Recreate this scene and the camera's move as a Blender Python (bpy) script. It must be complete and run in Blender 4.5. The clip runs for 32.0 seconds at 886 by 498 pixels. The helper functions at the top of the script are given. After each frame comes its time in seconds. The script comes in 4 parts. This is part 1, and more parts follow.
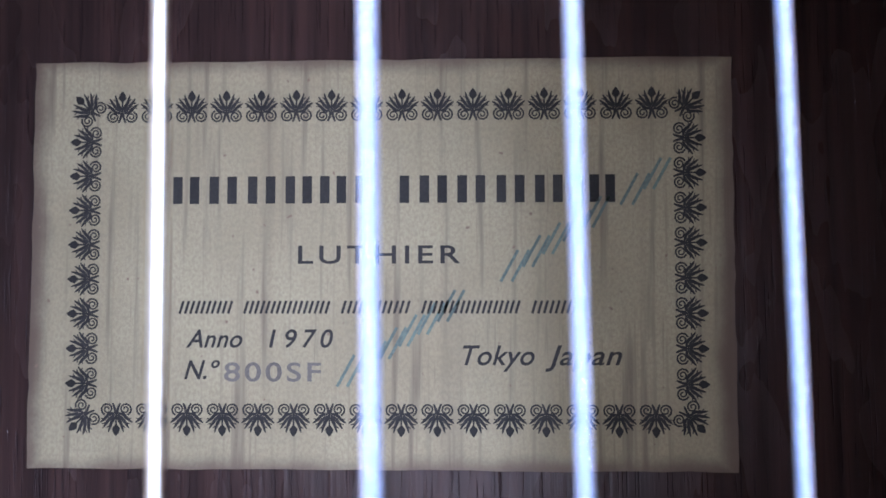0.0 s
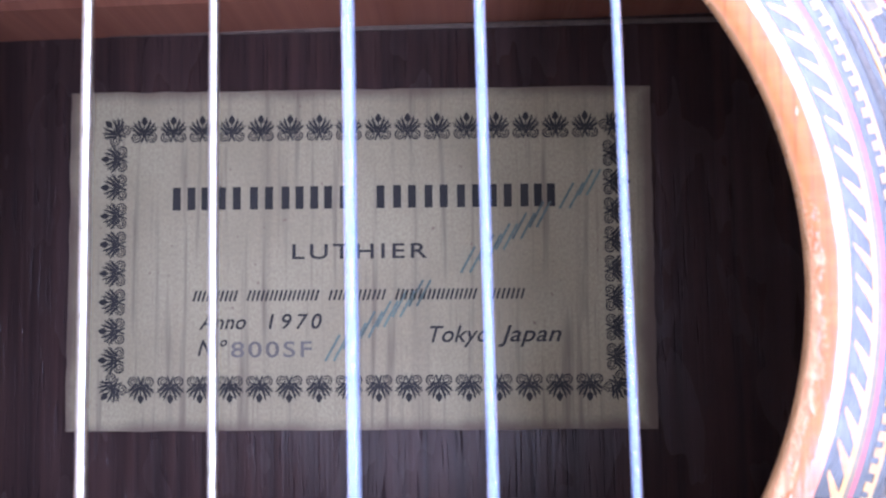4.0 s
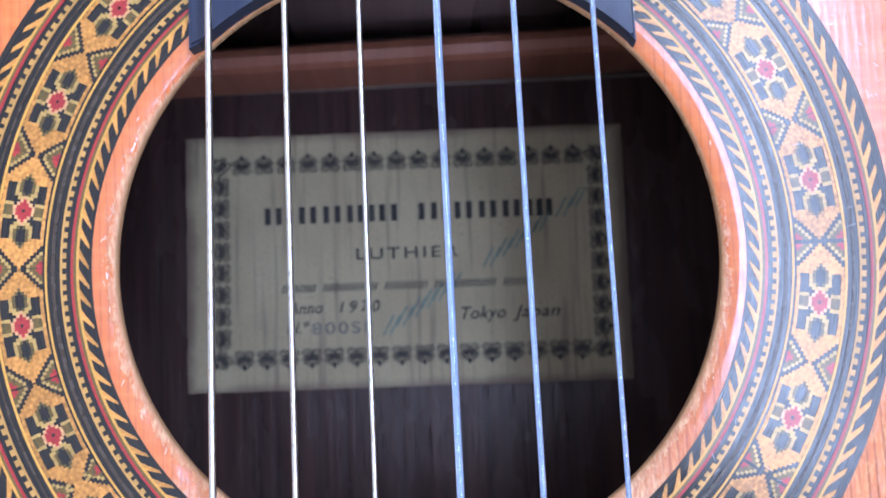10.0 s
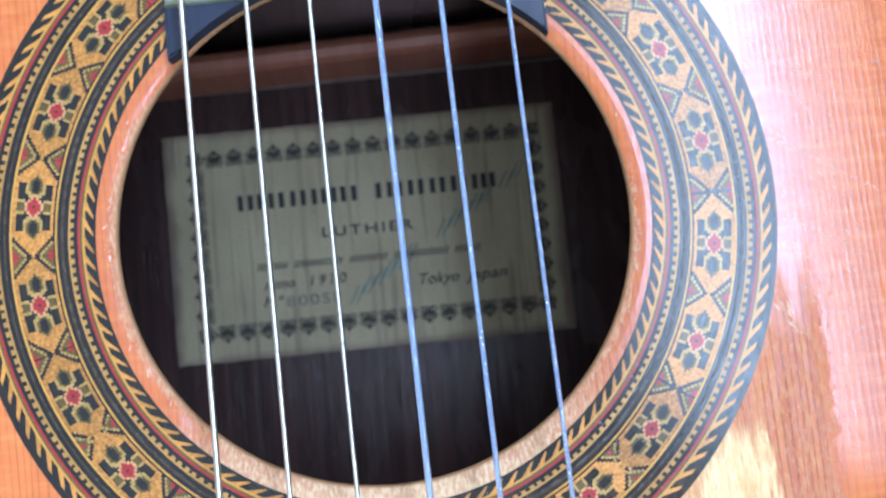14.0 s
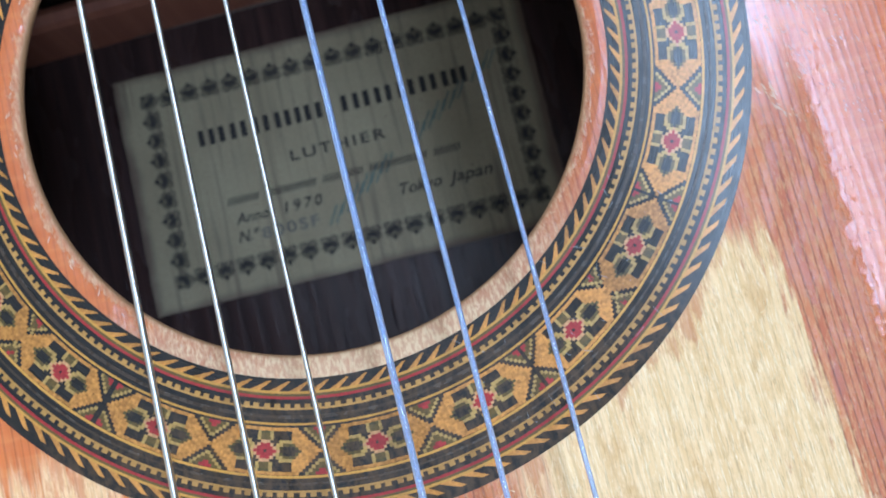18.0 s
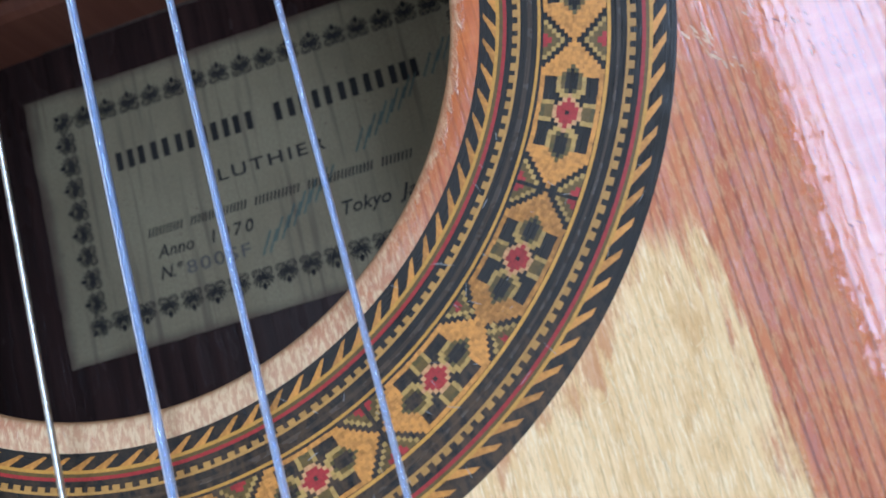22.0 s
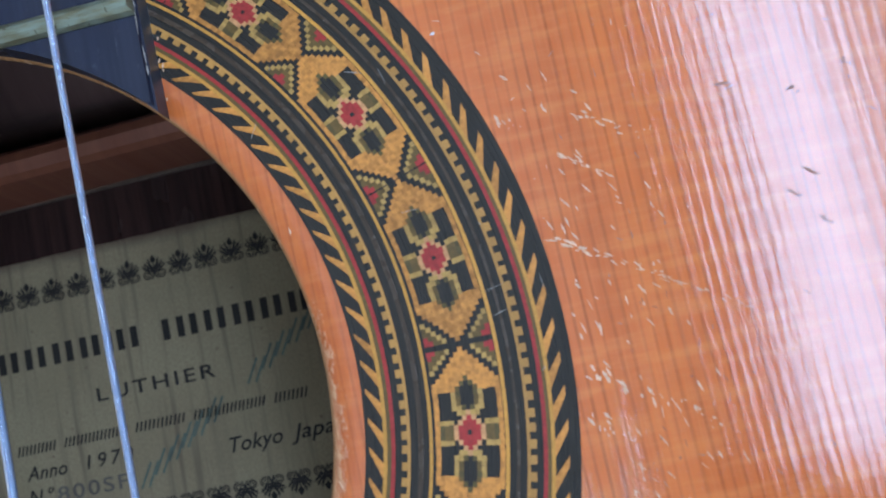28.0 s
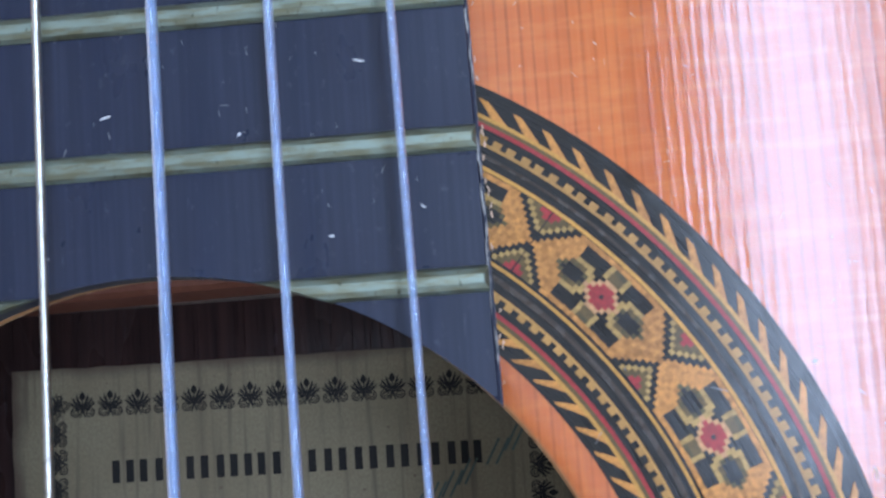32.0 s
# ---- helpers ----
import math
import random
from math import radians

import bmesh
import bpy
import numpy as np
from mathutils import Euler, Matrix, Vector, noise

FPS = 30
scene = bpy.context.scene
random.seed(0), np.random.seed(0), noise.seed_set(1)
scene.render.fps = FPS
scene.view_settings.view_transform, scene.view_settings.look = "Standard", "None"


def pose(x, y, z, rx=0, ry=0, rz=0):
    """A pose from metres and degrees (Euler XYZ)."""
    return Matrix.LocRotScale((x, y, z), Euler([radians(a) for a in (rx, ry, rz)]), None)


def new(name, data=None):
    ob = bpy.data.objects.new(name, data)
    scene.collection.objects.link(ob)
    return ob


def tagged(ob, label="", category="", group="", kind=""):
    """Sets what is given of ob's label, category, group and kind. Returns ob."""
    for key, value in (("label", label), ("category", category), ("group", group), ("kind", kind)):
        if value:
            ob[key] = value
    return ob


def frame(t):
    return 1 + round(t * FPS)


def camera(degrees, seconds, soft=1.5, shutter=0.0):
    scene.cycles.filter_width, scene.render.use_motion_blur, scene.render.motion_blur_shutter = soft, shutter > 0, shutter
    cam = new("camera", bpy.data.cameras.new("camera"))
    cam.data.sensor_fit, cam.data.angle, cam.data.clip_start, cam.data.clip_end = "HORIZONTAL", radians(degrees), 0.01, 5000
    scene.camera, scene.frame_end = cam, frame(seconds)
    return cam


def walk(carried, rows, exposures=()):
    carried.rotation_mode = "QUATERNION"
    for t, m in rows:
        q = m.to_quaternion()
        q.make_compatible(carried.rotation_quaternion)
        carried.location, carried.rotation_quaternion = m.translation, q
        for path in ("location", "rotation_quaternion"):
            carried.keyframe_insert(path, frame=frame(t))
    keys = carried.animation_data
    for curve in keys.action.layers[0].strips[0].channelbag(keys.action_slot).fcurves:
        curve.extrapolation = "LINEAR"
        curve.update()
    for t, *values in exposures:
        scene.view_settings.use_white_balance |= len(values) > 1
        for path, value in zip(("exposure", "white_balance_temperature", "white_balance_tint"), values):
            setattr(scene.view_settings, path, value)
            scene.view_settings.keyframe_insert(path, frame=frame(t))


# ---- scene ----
# A classical guitar lies on its back on a wooden floor under a window.
# Guitar axes: x across the strings, y towards the neck, z out of the soundboard; the middle of the sound hole is 0, 0, 0.
LIFT = 0.0846                      # height of the soundboard over the floor
cam = camera(44.0, 32.0)
cam.data.dof.use_dof = True
cam.data.dof.focus_distance = 0.133
cam.data.dof.aperture_fstop = 42.0
ROWS = [
    (0.0, 0.01024, -0.00010, 0.06514, 4.007, 2.494, -0.600),
    (0.5, 0.01065, 0.00015, 0.06429, 3.975, 2.670, -0.566),
    (1.0, 0.01073, -0.00078, 0.06568, 3.995, 2.648, -0.703),
    (1.5, 0.01071, -0.00165, 0.07030, 4.113, 2.435, -0.886),
    (2.0, 0.01124, -0.00232, 0.07596, 4.352, 2.288, -0.915),
    (2.5, 0.01135, -0.00310, 0.08062, 4.866, 1.605, -0.878),
    (3.0, 0.01107, -0.00422, 0.08705, 4.964, 1.238, -1.102),
    (3.5, 0.01202, -0.00498, 0.09042, 4.905, 1.427, -1.018),
    (5.5, 0.01660, -0.00685, 0.11002, 4.776, 1.829, -1.214),
    (6.0, 0.01638, -0.00875, 0.11326, 5.014, 1.631, -0.915),
    (6.5, 0.01298, -0.01095, 0.11956, 5.567, 1.097, 0.780),
    (7.0, 0.01007, -0.01022, 0.12680, 5.372, -0.183, 0.998),
    (7.5, 0.00669, -0.01106, 0.13439, 5.225, -1.088, 0.855),
    (8.0, 0.00240, -0.01342, 0.14259, 5.546, -0.941, -0.126),
    (8.5, -0.00003, -0.01592, 0.15044, 6.444, -0.969, -0.491),
    (9.0, 0.00046, -0.01674, 0.15297, 6.924, -0.465, -0.872),
    (9.5, 0.00351, -0.01699, 0.15404, 6.637, -0.306, -1.793),
    (10.0, 0.00415, -0.01669, 0.15279, 6.485, 0.541, -2.573),
    (10.5, 0.00508, -0.01778, 0.15617, 5.746, 0.812, -4.119),
    (11.0, 0.00258, -0.01789, 0.16396, 5.951, 1.057, -4.518),
    (11.5, 0.00300, -0.01768, 0.16857, 6.153, 0.498, -5.609),
    (12.0, 0.00539, -0.01954, 0.17381, 5.956, 0.454, -5.366),
    (12.5, 0.00911, -0.02060, 0.17584, 5.917, -0.265, -5.640),
    (13.0, 0.00878, -0.02020, 0.17665, 5.958, -0.747, -6.035),
    (13.5, 0.00760, -0.02084, 0.17767, 5.563, -0.676, -6.153),
    (15.5, 0.00329, -0.02944, 0.18579, 6.590, -1.502, -10.511),
    (16.0, 0.00573, -0.03148, 0.17936, 6.698, -0.629, -13.430),
    (16.5, 0.00587, -0.04161, 0.16834, 7.849, 1.207, -13.627),
    (17.0, 0.00897, -0.05099, 0.16327, 7.252, 2.204, -14.091),
    (17.5, 0.01216, -0.05157, 0.15992, 7.523, 2.448, -13.955),
    (18.0, 0.01856, -0.05597, 0.15631, 8.185, 3.552, -13.915),
    (18.5, 0.02555, -0.05946, 0.14821, 9.504, 4.952, -11.770),
    (19.0, 0.02899, -0.06324, 0.14082, 10.259, 5.882, -11.243),
    (19.5, 0.03445, -0.06465, 0.13454, 10.618, 6.662, -11.651),
    (20.0, 0.03777, -0.06544, 0.12747, 10.199, 8.054, -12.536),
    (20.5, 0.04208, -0.06455, 0.11960, 10.032, 9.341, -13.427),
    (21.0, 0.04621, -0.06380, 0.11585, 10.094, 9.914, -14.449),
    (21.5, 0.04754, -0.06274, 0.11391, 9.739, 11.034, -14.572),
    (22.0, 0.04962, -0.05948, 0.11082, 9.903, 10.996, -15.144),
    (22.5, 0.05032, -0.05489, 0.10844, 10.768, 11.327, -15.688),
    (23.0, 0.04979, -0.05390, 0.10601, 9.947, 11.432, -15.741),
    (23.5, 0.05171, -0.05147, 0.10475, 9.829, 11.127, -15.207),
    (24.0, 0.05405, -0.04995, 0.10443, 8.884, 10.605, -14.953),
    (24.5, 0.05574, -0.04657, 0.10190, 8.570, 10.129, -14.608),
    (26.5, 0.06438, -0.02727, 0.10659, 7.787, 8.286, -14.319),
    (27.0, 0.06565, -0.02103, 0.10704, 8.171, 7.355, -13.408),
    (27.5, 0.06713, -0.01535, 0.10634, 7.770, 6.684, -13.239),
    (28.0, 0.06549, -0.00735, 0.10654, 7.393, 6.476, -12.338),
    (28.5, 0.06339, 0.00001, 0.10745, 7.718, 5.966, -10.271),
    (29.0, 0.06184, 0.00701, 0.10498, 8.054, 4.775, -8.706),
    (29.5, 0.06012, 0.01405, 0.10344, 7.588, 4.089, -7.763),
    (30.0, 0.05651, 0.02043, 0.10371, 5.888, 3.789, -7.061),
    (30.5, 0.05063, 0.02799, 0.10347, 4.834, 3.364, -6.506),
    (31.0, 0.04433, 0.03329, 0.10468, 3.592, 2.885, -5.330),
    (31.5, 0.03919, 0.03496, 0.10359, 4.142, 2.399, -5.030),
    (32.0, 0.03274, 0.03265, 0.10190, 5.736, 3.455, -4.105),
]
EXPOSURES = [  # seconds, stops, kelvin, tint
    (0.0, 1.66, 6000, 22), (3.0, 1.68, 5800, 27), (6.0, 1.18, 5800, 37), (7.0, 1.08, 5800, 35), (9.0, 0.86, 5700, 25), (13.0, 0.64, 5650, 10),
    (16.0, 0.42, 5600, 5), (19.0, 0.00, 5750, 9), (21.0, -0.13, 5800, 11), (23.0, 0.02, 5750, 6), (24.0, 0.06, 5700, 3), (28.0, -0.10, 6000, 7),
    (31.0, -0.05, 5900, 11), (32.0, 0.06, 5900, 12),
]
walk(cam, [(t, pose(x, y, z + LIFT, rx, ry, rz)) for t, x, y, z, rx, ry, rz in ROWS], EXPOSURES)

# ---- light ----
world = bpy.data.worlds.new("sky")
scene.world = world
world.use_nodes = True
wn = world.node_tree
sky = wn.nodes.new("ShaderNodeTexSky")
sky.sky_type, sky.sun_disc = "NISHITA", False
sky.sun_elevation, sky.sun_rotation = radians(38), radians(200)
wn.links.new(sky.outputs[0], wn.nodes["Background"].inputs[0])
wn.nodes["Background"].inputs[1].default_value = 0.1

WIN_X, WIN_Z0, WIN_Z1 = 0.46, 0.95, 2.08
WINDOWS = ((-0.20, 1.20), (-1.70, -0.60))        # two windows with a pier of wall between them; the second is unseen, added for light
WIN_SKY = 1.32                     # above it the window shows open sky, below it darker walls and trees
for y0, y1 in WINDOWS:
    for name, z0, z1, watts, tone in (("window_sky_light", WIN_SKY, WIN_Z1, 50.0, (0.62, 0.77, 1.0)), ("low_window_light", WIN_Z0, WIN_SKY, 6.7, (0.70, 0.80, 1.0))):
        lamp = bpy.data.lights.new(name, "AREA")
        lamp.shape, lamp.size, lamp.size_y = "RECTANGLE", z1 - z0, y1 - y0
        lamp.energy, lamp.color = watts * (y1 - y0), tone
        new(name, lamp).matrix_world = pose(WIN_X + 0.02, (y0 + y1) / 2, (z0 + z1) / 2, 0, 90, 0)

# ---- materials ----


def mat(name, colour, rough=0.5, metal=0.0, coat=0.0, spec=0.5):
    m = bpy.data.materials.new(name)
    m.use_nodes = True
    b = m.node_tree.nodes["Principled BSDF"]
    b.inputs["Base Color"].default_value = (*colour, 1)
    b.inputs["Roughness"].default_value = rough
    b.inputs["Metallic"].default_value = metal
    b.inputs["Coat Weight"].default_value = coat
    b.inputs["Coat Roughness"].default_value = 0.12
    b.inputs["Specular IOR Level"].default_value = spec
    return m


class Tree:
    """Short forms for building a node tree."""

    def __init__(self, m):
        self.t = m.node_tree
        self.bsdf = self.t.nodes["Principled BSDF"]
        self.coord = self.t.nodes.new("ShaderNodeTexCoord").outputs["Object"]

    def put(self, value, socket):
        if isinstance(value, (int, float)):
            socket.default_value = value
        elif isinstance(value, tuple):
            socket.default_value = (*value, 1) if len(value) == 3 and socket.type == "RGBA" else value
        else:
            self.t.links.new(value, socket)

    def math(self, op, a, b=0.0, clamp=False):
        n = self.t.nodes.new("ShaderNodeMath")
        n.operation, n.use_clamp = op, clamp
        self.put(a, n.inputs[0])
        self.put(b, n.inputs[1])
        return n.outputs[0]

    def scaled(self, sx, sy, sz):
        n = self.t.nodes.new("ShaderNodeMapping")
        self.put(self.coord, n.inputs[0])
        n.inputs["Scale"].default_value = (sx, sy, sz)
        return n.outputs[0]

    def noise(self, sx, sy, sz, detail=3.0, rough=0.55):
        n = self.t.nodes.new("ShaderNodeTexNoise")
        self.put(self.scaled(sx, sy, sz), n.inputs["Vector"])
        n.inputs["Scale"].default_value = 1.0
        n.inputs["Detail"].default_value, n.inputs["Roughness"].default_value = detail, rough
        return n.outputs["Fac"]

    def axes(self):
        n = self.t.nodes.new("ShaderNodeSeparateXYZ")
        self.put(self.coord, n.inputs[0])
        return n.outputs

    def step(self, v, lo, hi, a=0.0, b=1.0):
        n = self.t.nodes.new("ShaderNodeMapRange")
        n.interpolation_type = "SMOOTHSTEP"
        self.put(v, n.inputs["Value"])
        for k, q in zip(("From Min", "From Max", "To Min", "To Max"), (lo, hi, a, b)):
            n.inputs[k].default_value = q
        return n.outputs[0]

    def mix(self, fac, a, b, kind="MIX"):
        n = self.t.nodes.new("ShaderNodeMix")
        n.data_type, n.blend_type = "RGBA", kind
        self.put(fac, n.inputs[0])
        self.put(a, n.inputs[6])
        self.put(b, n.inputs[7])
        return n.outputs[2]

    def bump(self, height, strength, distance):
        n = self.t.nodes.new("ShaderNodeBump")
        n.inputs["Strength"].default_value, n.inputs["Distance"].default_value = strength, distance
        self.put(height, n.inputs["Height"])
        self.put(n.outputs[0], self.bsdf.inputs["Normal"])
        self.put(n.outputs[0], self.bsdf.inputs["Coat Normal"])
        return n

    def random(self):
        return self.t.nodes.new("ShaderNodeObjectInfo").outputs["Random"]


def soundboard_material():
    m = mat("aged_varnished_softwood", (0.390, 0.148, 0.047), 0.3)
    k = Tree(m)
    x, y, z = k.axes()
    wob = k.math("ADD", k.math("MULTIPLY", k.noise(60, 9, 1, 2), 0.0035), k.math("MULTIPLY", k.noise(300, 6, 1, 2), 0.0012))
    wave = k.math("SINE", k.math("MULTIPLY", k.math("ADD", x, wob), 2 * math.pi / 0.00118))
    line = k.math("MULTIPLY", k.step(wave, 0.45, 1.0), k.step(k.noise(330, 5, 1, 3), 0.25, 0.75, 0.25, 1.0))
    broad = k.noise(260, 14, 1, 4)
    fibre = k.noise(3800, 120, 1, 3)
    col = k.mix(k.step(broad, 0.3, 0.7), (0.580, 0.155, 0.033), (0.490, 0.118, 0.023))
    col = k.mix(k.math("MULTIPLY", line, 0.55), col, (0.164, 0.036, 0.009))
    col = k.mix(k.math("MULTIPLY", k.step(fibre, 0.45, 0.75), 0.22), col, (0.62, 0.230, 0.070))
    col = k.mix(k.step(k.noise(110, 620, 1, 4, 0.6), 0.42, 0.70, 0.0, 0.32), col, (0.70, 0.26, 0.075))
    # worn finish below and beside the sound hole
    jag = k.math("ADD", k.math("MULTIPLY", k.math("SUBTRACT", k.noise(420, 34, 1, 4), 0.5), 0.016), k.math("MULTIPLY", k.math("SUBTRACT", k.noise(1700, 150, 1, 3), 0.5), 0.006))
    jag2 = k.math("MULTIPLY", k.math("SUBTRACT", k.noise(900, 60, 1, 3), 0.5), 0.012)
    patch = k.noise(420, 160, 1, 4, 0.65)
    bite = k.math("MULTIPLY", k.math("SUBTRACT", k.noise(600, 330, 1, 5, 0.75), 0.5), 0.008)
    thin_x = k.step(k.math("ADD", x, k.math("ADD", bite, k.math("MULTIPLY", jag2, 0.12))), 0.0701, 0.0716, 1.0, 0.0)
    thin_y = k.step(k.math("ADD", y, k.math("MULTIPLY", jag, 2.2)), -0.030, -0.011, 1.0, 0.0)
    thin = k.math("MULTIPLY", k.math("MULTIPLY", thin_x, thin_y), k.step(x, -0.01, 0.02))
    edge = k.math("ADD", k.math("ADD", x, k.math("ADD", jag, k.math("MULTIPLY", bite, 0.7))), k.math("MULTIPLY", y, 0.12))
    bare_x = k.step(edge, 0.0520, 0.0550, 1.0, 0.0)
    bare_y = k.step(k.math("ADD", y, k.math("MULTIPLY", jag, 0.9)), -0.043, -0.038, 1.0, 0.0)
    bare_l = k.step(k.math("ADD", x, jag), 0.012, 0.024)
    bare = k.math("MULTIPLY", k.math("MULTIPLY", bare_x, bare_y), bare_l)
    rr = k.math("SQRT", k.math("ADD", k.math("MULTIPLY", x, x), k.math("MULTIPLY", y, y)))
    low = k.step(k.math("ADD", y, k.math("MULTIPLY", jag, 0.5)), -0.038, -0.026, 1.0, 0.0)
    spare = k.step(k.math("ADD", y, k.math("MULTIPLY", x, 0.3)), 0.002, 0.030, 0.0, 0.30)
    depth = k.math("MULTIPLY", k.math("SUBTRACT", rr, 0.0425), 190.0)
    edge_wear = k.step(k.math("SUBTRACT", k.math("SUBTRACT", k.noise(820, 330, 1, 5, 0.75), depth), spare), 0.20, 0.34)
    low_wear = k.math("MULTIPLY", low, k.step(k.noise(1500, 420, 1, 4, 0.7), 0.26, 0.46, 0.45, 1.0))
    rim = k.math("MULTIPLY", k.step(rr, 0.0459, 0.0464, 1.0, 0.0), k.math("MAXIMUM", edge_wear, low_wear))
    streak = k.math("MULTIPLY", k.math("MULTIPLY", thin, k.step(k.noise(2300, 420, 1, 5, 0.75), 0.47, 0.60)), k.step(patch, 0.36, 0.56))
    col = k.mix(thin, col, k.mix(k.step(k.noise(700, 18, 1, 3), 0.35, 0.65), (0.42, 0.108, 0.032), (0.52, 0.168, 0.052)))
    col = k.mix(k.math("MULTIPLY", thin, k.math("MULTIPLY", line, 0.68)), col, (0.115, 0.026, 0.010))
    col = k.mix(k.math("MULTIPLY", streak, 0.6), col, (0.58, 0.30, 0.12))
    raw = k.mix(k.step(k.noise(500, 40, 1, 4), 0.3, 0.7), (0.84, 0.59, 0.31), (0.74, 0.48, 0.22))
    raw = k.mix(k.math("MULTIPLY", line, 0.30), raw, (0.34, 0.19, 0.08))
    raw = k.mix(k.math("MULTIPLY", k.step(k.noise(3400, 330, 1, 5, 0.75), 0.50, 0.62), 0.65), raw, (0.90, 0.74, 0.48))
    raw = k.mix(k.math("MULTIPLY", k.step(k.noise(5200, 300, 1, 4, 0.75), 0.52, 0.64), 0.6), raw, (0.42, 0.25, 0.11))
    raw = k.mix(k.math("MULTIPLY", k.step(k.noise(210, 90, 1, 5, 0.7), 0.52, 0.66), 0.52), raw, (0.56, 0.30, 0.10))
    scab = k.step(k.math("ADD", k.noise(330, 90, 1, 5, 0.7), k.step(rr, 0.066, 0.076, 0.13, 0.0)), 0.60, 0.72)
    raw = k.mix(k.math("MULTIPLY", scab, 0.6), raw, (0.46, 0.16, 0.06))
    col = k.mix(bare, col, raw)
    band = k.math("MULTIPLY", k.step(rr, 0.0474, 0.0480, 1.0, 0.0), k.step(k.noise(1600, 260, 1, 4, 0.7), 0.3, 0.7, 0.15, 0.5))
    col = k.mix(band, col, (0.36, 0.095, 0.036))
    col = k.mix(k.math("MULTIPLY", rim, k.step(low, 0.0, 1.0, 0.6, 0.88)), col, k.mix(k.math("ADD", k.step(k.noise(2000, 620, 1, 4, 0.65), 0.40, 0.66), k.step(y, -0.0435, -0.039, 0.35, 0.0), True), (0.44, 0.21, 0.11), (0.66, 0.48, 0.28)))
    old = k.math("MULTIPLY", k.step(x, 0.0695, 0.0725), k.step(y, -0.025, 0.0, 1.0, 0.0))
    pits = k.math("MULTIPLY", old, k.step(k.math("ADD", k.noise(1900, 700, 1, 4, 0.65), k.step(x, 0.071, 0.080, 0.05, -0.04)), 0.63, 0.69))
    col = k.mix(k.math("MULTIPLY", pits, 0.28), col, (0.172, 0.058, 0.023))
    left = k.math("MULTIPLY", k.step(k.math("ADD", y, jag), -0.052, -0.044, 1.0, 0.0), k.step(x, -0.02, 0.012, 1.0, 0.0))
    left = k.math("MULTIPLY", left, k.step(k.noise(520, 30, 1, 4), 0.36, 0.50))
    col = k.mix(k.math("MULTIPLY", left, 0.75), col, raw)
    col = k.mix(k.step(k.math("MULTIPLY", z, -1.0), 0.0004, 0.0008), col, (0.328, 0.172, 0.078))
    k.put(col, k.bsdf.inputs["Base Color"])
    worn = k.math("MAXIMUM", k.math("MAXIMUM", bare, k.math("MAXIMUM", k.math("MULTIPLY", rim, 0.68), k.math("MULTIPLY", band, 0.6))), k.math("MAXIMUM", k.math("MULTIPLY", thin, k.step(patch, 0.4, 0.6, 0.32, 0.62)), k.math("MAXIMUM", pits, left)))
    k.put(k.step(worn, 0.0, 1.0, 0.10, 0.66), k.bsdf.inputs["Roughness"])
    h = k.math("ADD", k.math("MULTIPLY", wave, k.step(k.noise(70, 28, 1, 4, 0.7), 0.35, 0.68, 0.03, 0.12)), k.math("ADD", k.math("MULTIPLY", k.noise(1350, 170, 1, 4, 0.66), 0.5), k.math("MULTIPLY", k.noise(900, 640, 1, 4, 0.7), 0.45)))
    h = k.math("ADD", h, k.math("MULTIPLY", k.math("MULTIPLY", bare, k.noise(3400, 330, 1, 5, 0.75)), 8.0))
    h = k.math("ADD", h, k.math("MULTIPLY", k.math("MULTIPLY", thin, k.math("ADD", patch, k.noise(1500, 420, 1, 5, 0.75))), 2.2))
    h = k.math("SUBTRACT", h, k.math("MULTIPLY", k.math("MULTIPLY", thin, line), 1.0))
    h = k.math("ADD", h, k.math("MULTIPLY", k.math("MULTIPLY", rim, k.noise(2000, 620, 1, 4, 0.65)), 30.0))
    h = k.math("SUBTRACT", h, k.math("MULTIPLY", worn, 1.2))
    k.put(k.step(worn, 0.2, 1.0, 0.48, 0.30), k.bsdf.inputs["Specular IOR Level"])
    k.put(k.step(worn, 0.0, 0.5, 0.15, 0.0), k.bsdf.inputs["Coat Weight"])
    k.bsdf.inputs["Coat Roughness"].default_value = 0.08
    # blue put into the gloss itself, so that the sheen turns lavender
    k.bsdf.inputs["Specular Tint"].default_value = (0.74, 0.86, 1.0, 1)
    k.bump(h, 0.30, 0.00010)
    return m


def dark_wood_material(name, a, b, pore, rough, relief=0.3, spec=0.27, coat=0.0):
    m = mat(name, a, rough, coat=coat, spec=spec)
    k = Tree(m)
    streak = k.noise(420, 9, 1, 5, 0.6)
    pores = k.step(k.noise(2600, 80, 1, 2), 0.60, 0.70)
    col = k.mix(k.step(streak, 0.3, 0.72), a, b)
    col = k.mix(k.math("MULTIPLY", pores, 0.6), col, pore)
    k.put(col, k.bsdf.inputs["Base Color"])
    k.put(k.step(k.noise(90, 30, 1, 3), 0.3, 0.7, rough - 0.08, rough + 0.10), k.bsdf.inputs["Roughness"])
    k.bump(k.math("SUBTRACT", k.math("MULTIPLY", streak, 1.2), pores), relief, 0.0003)
    return m


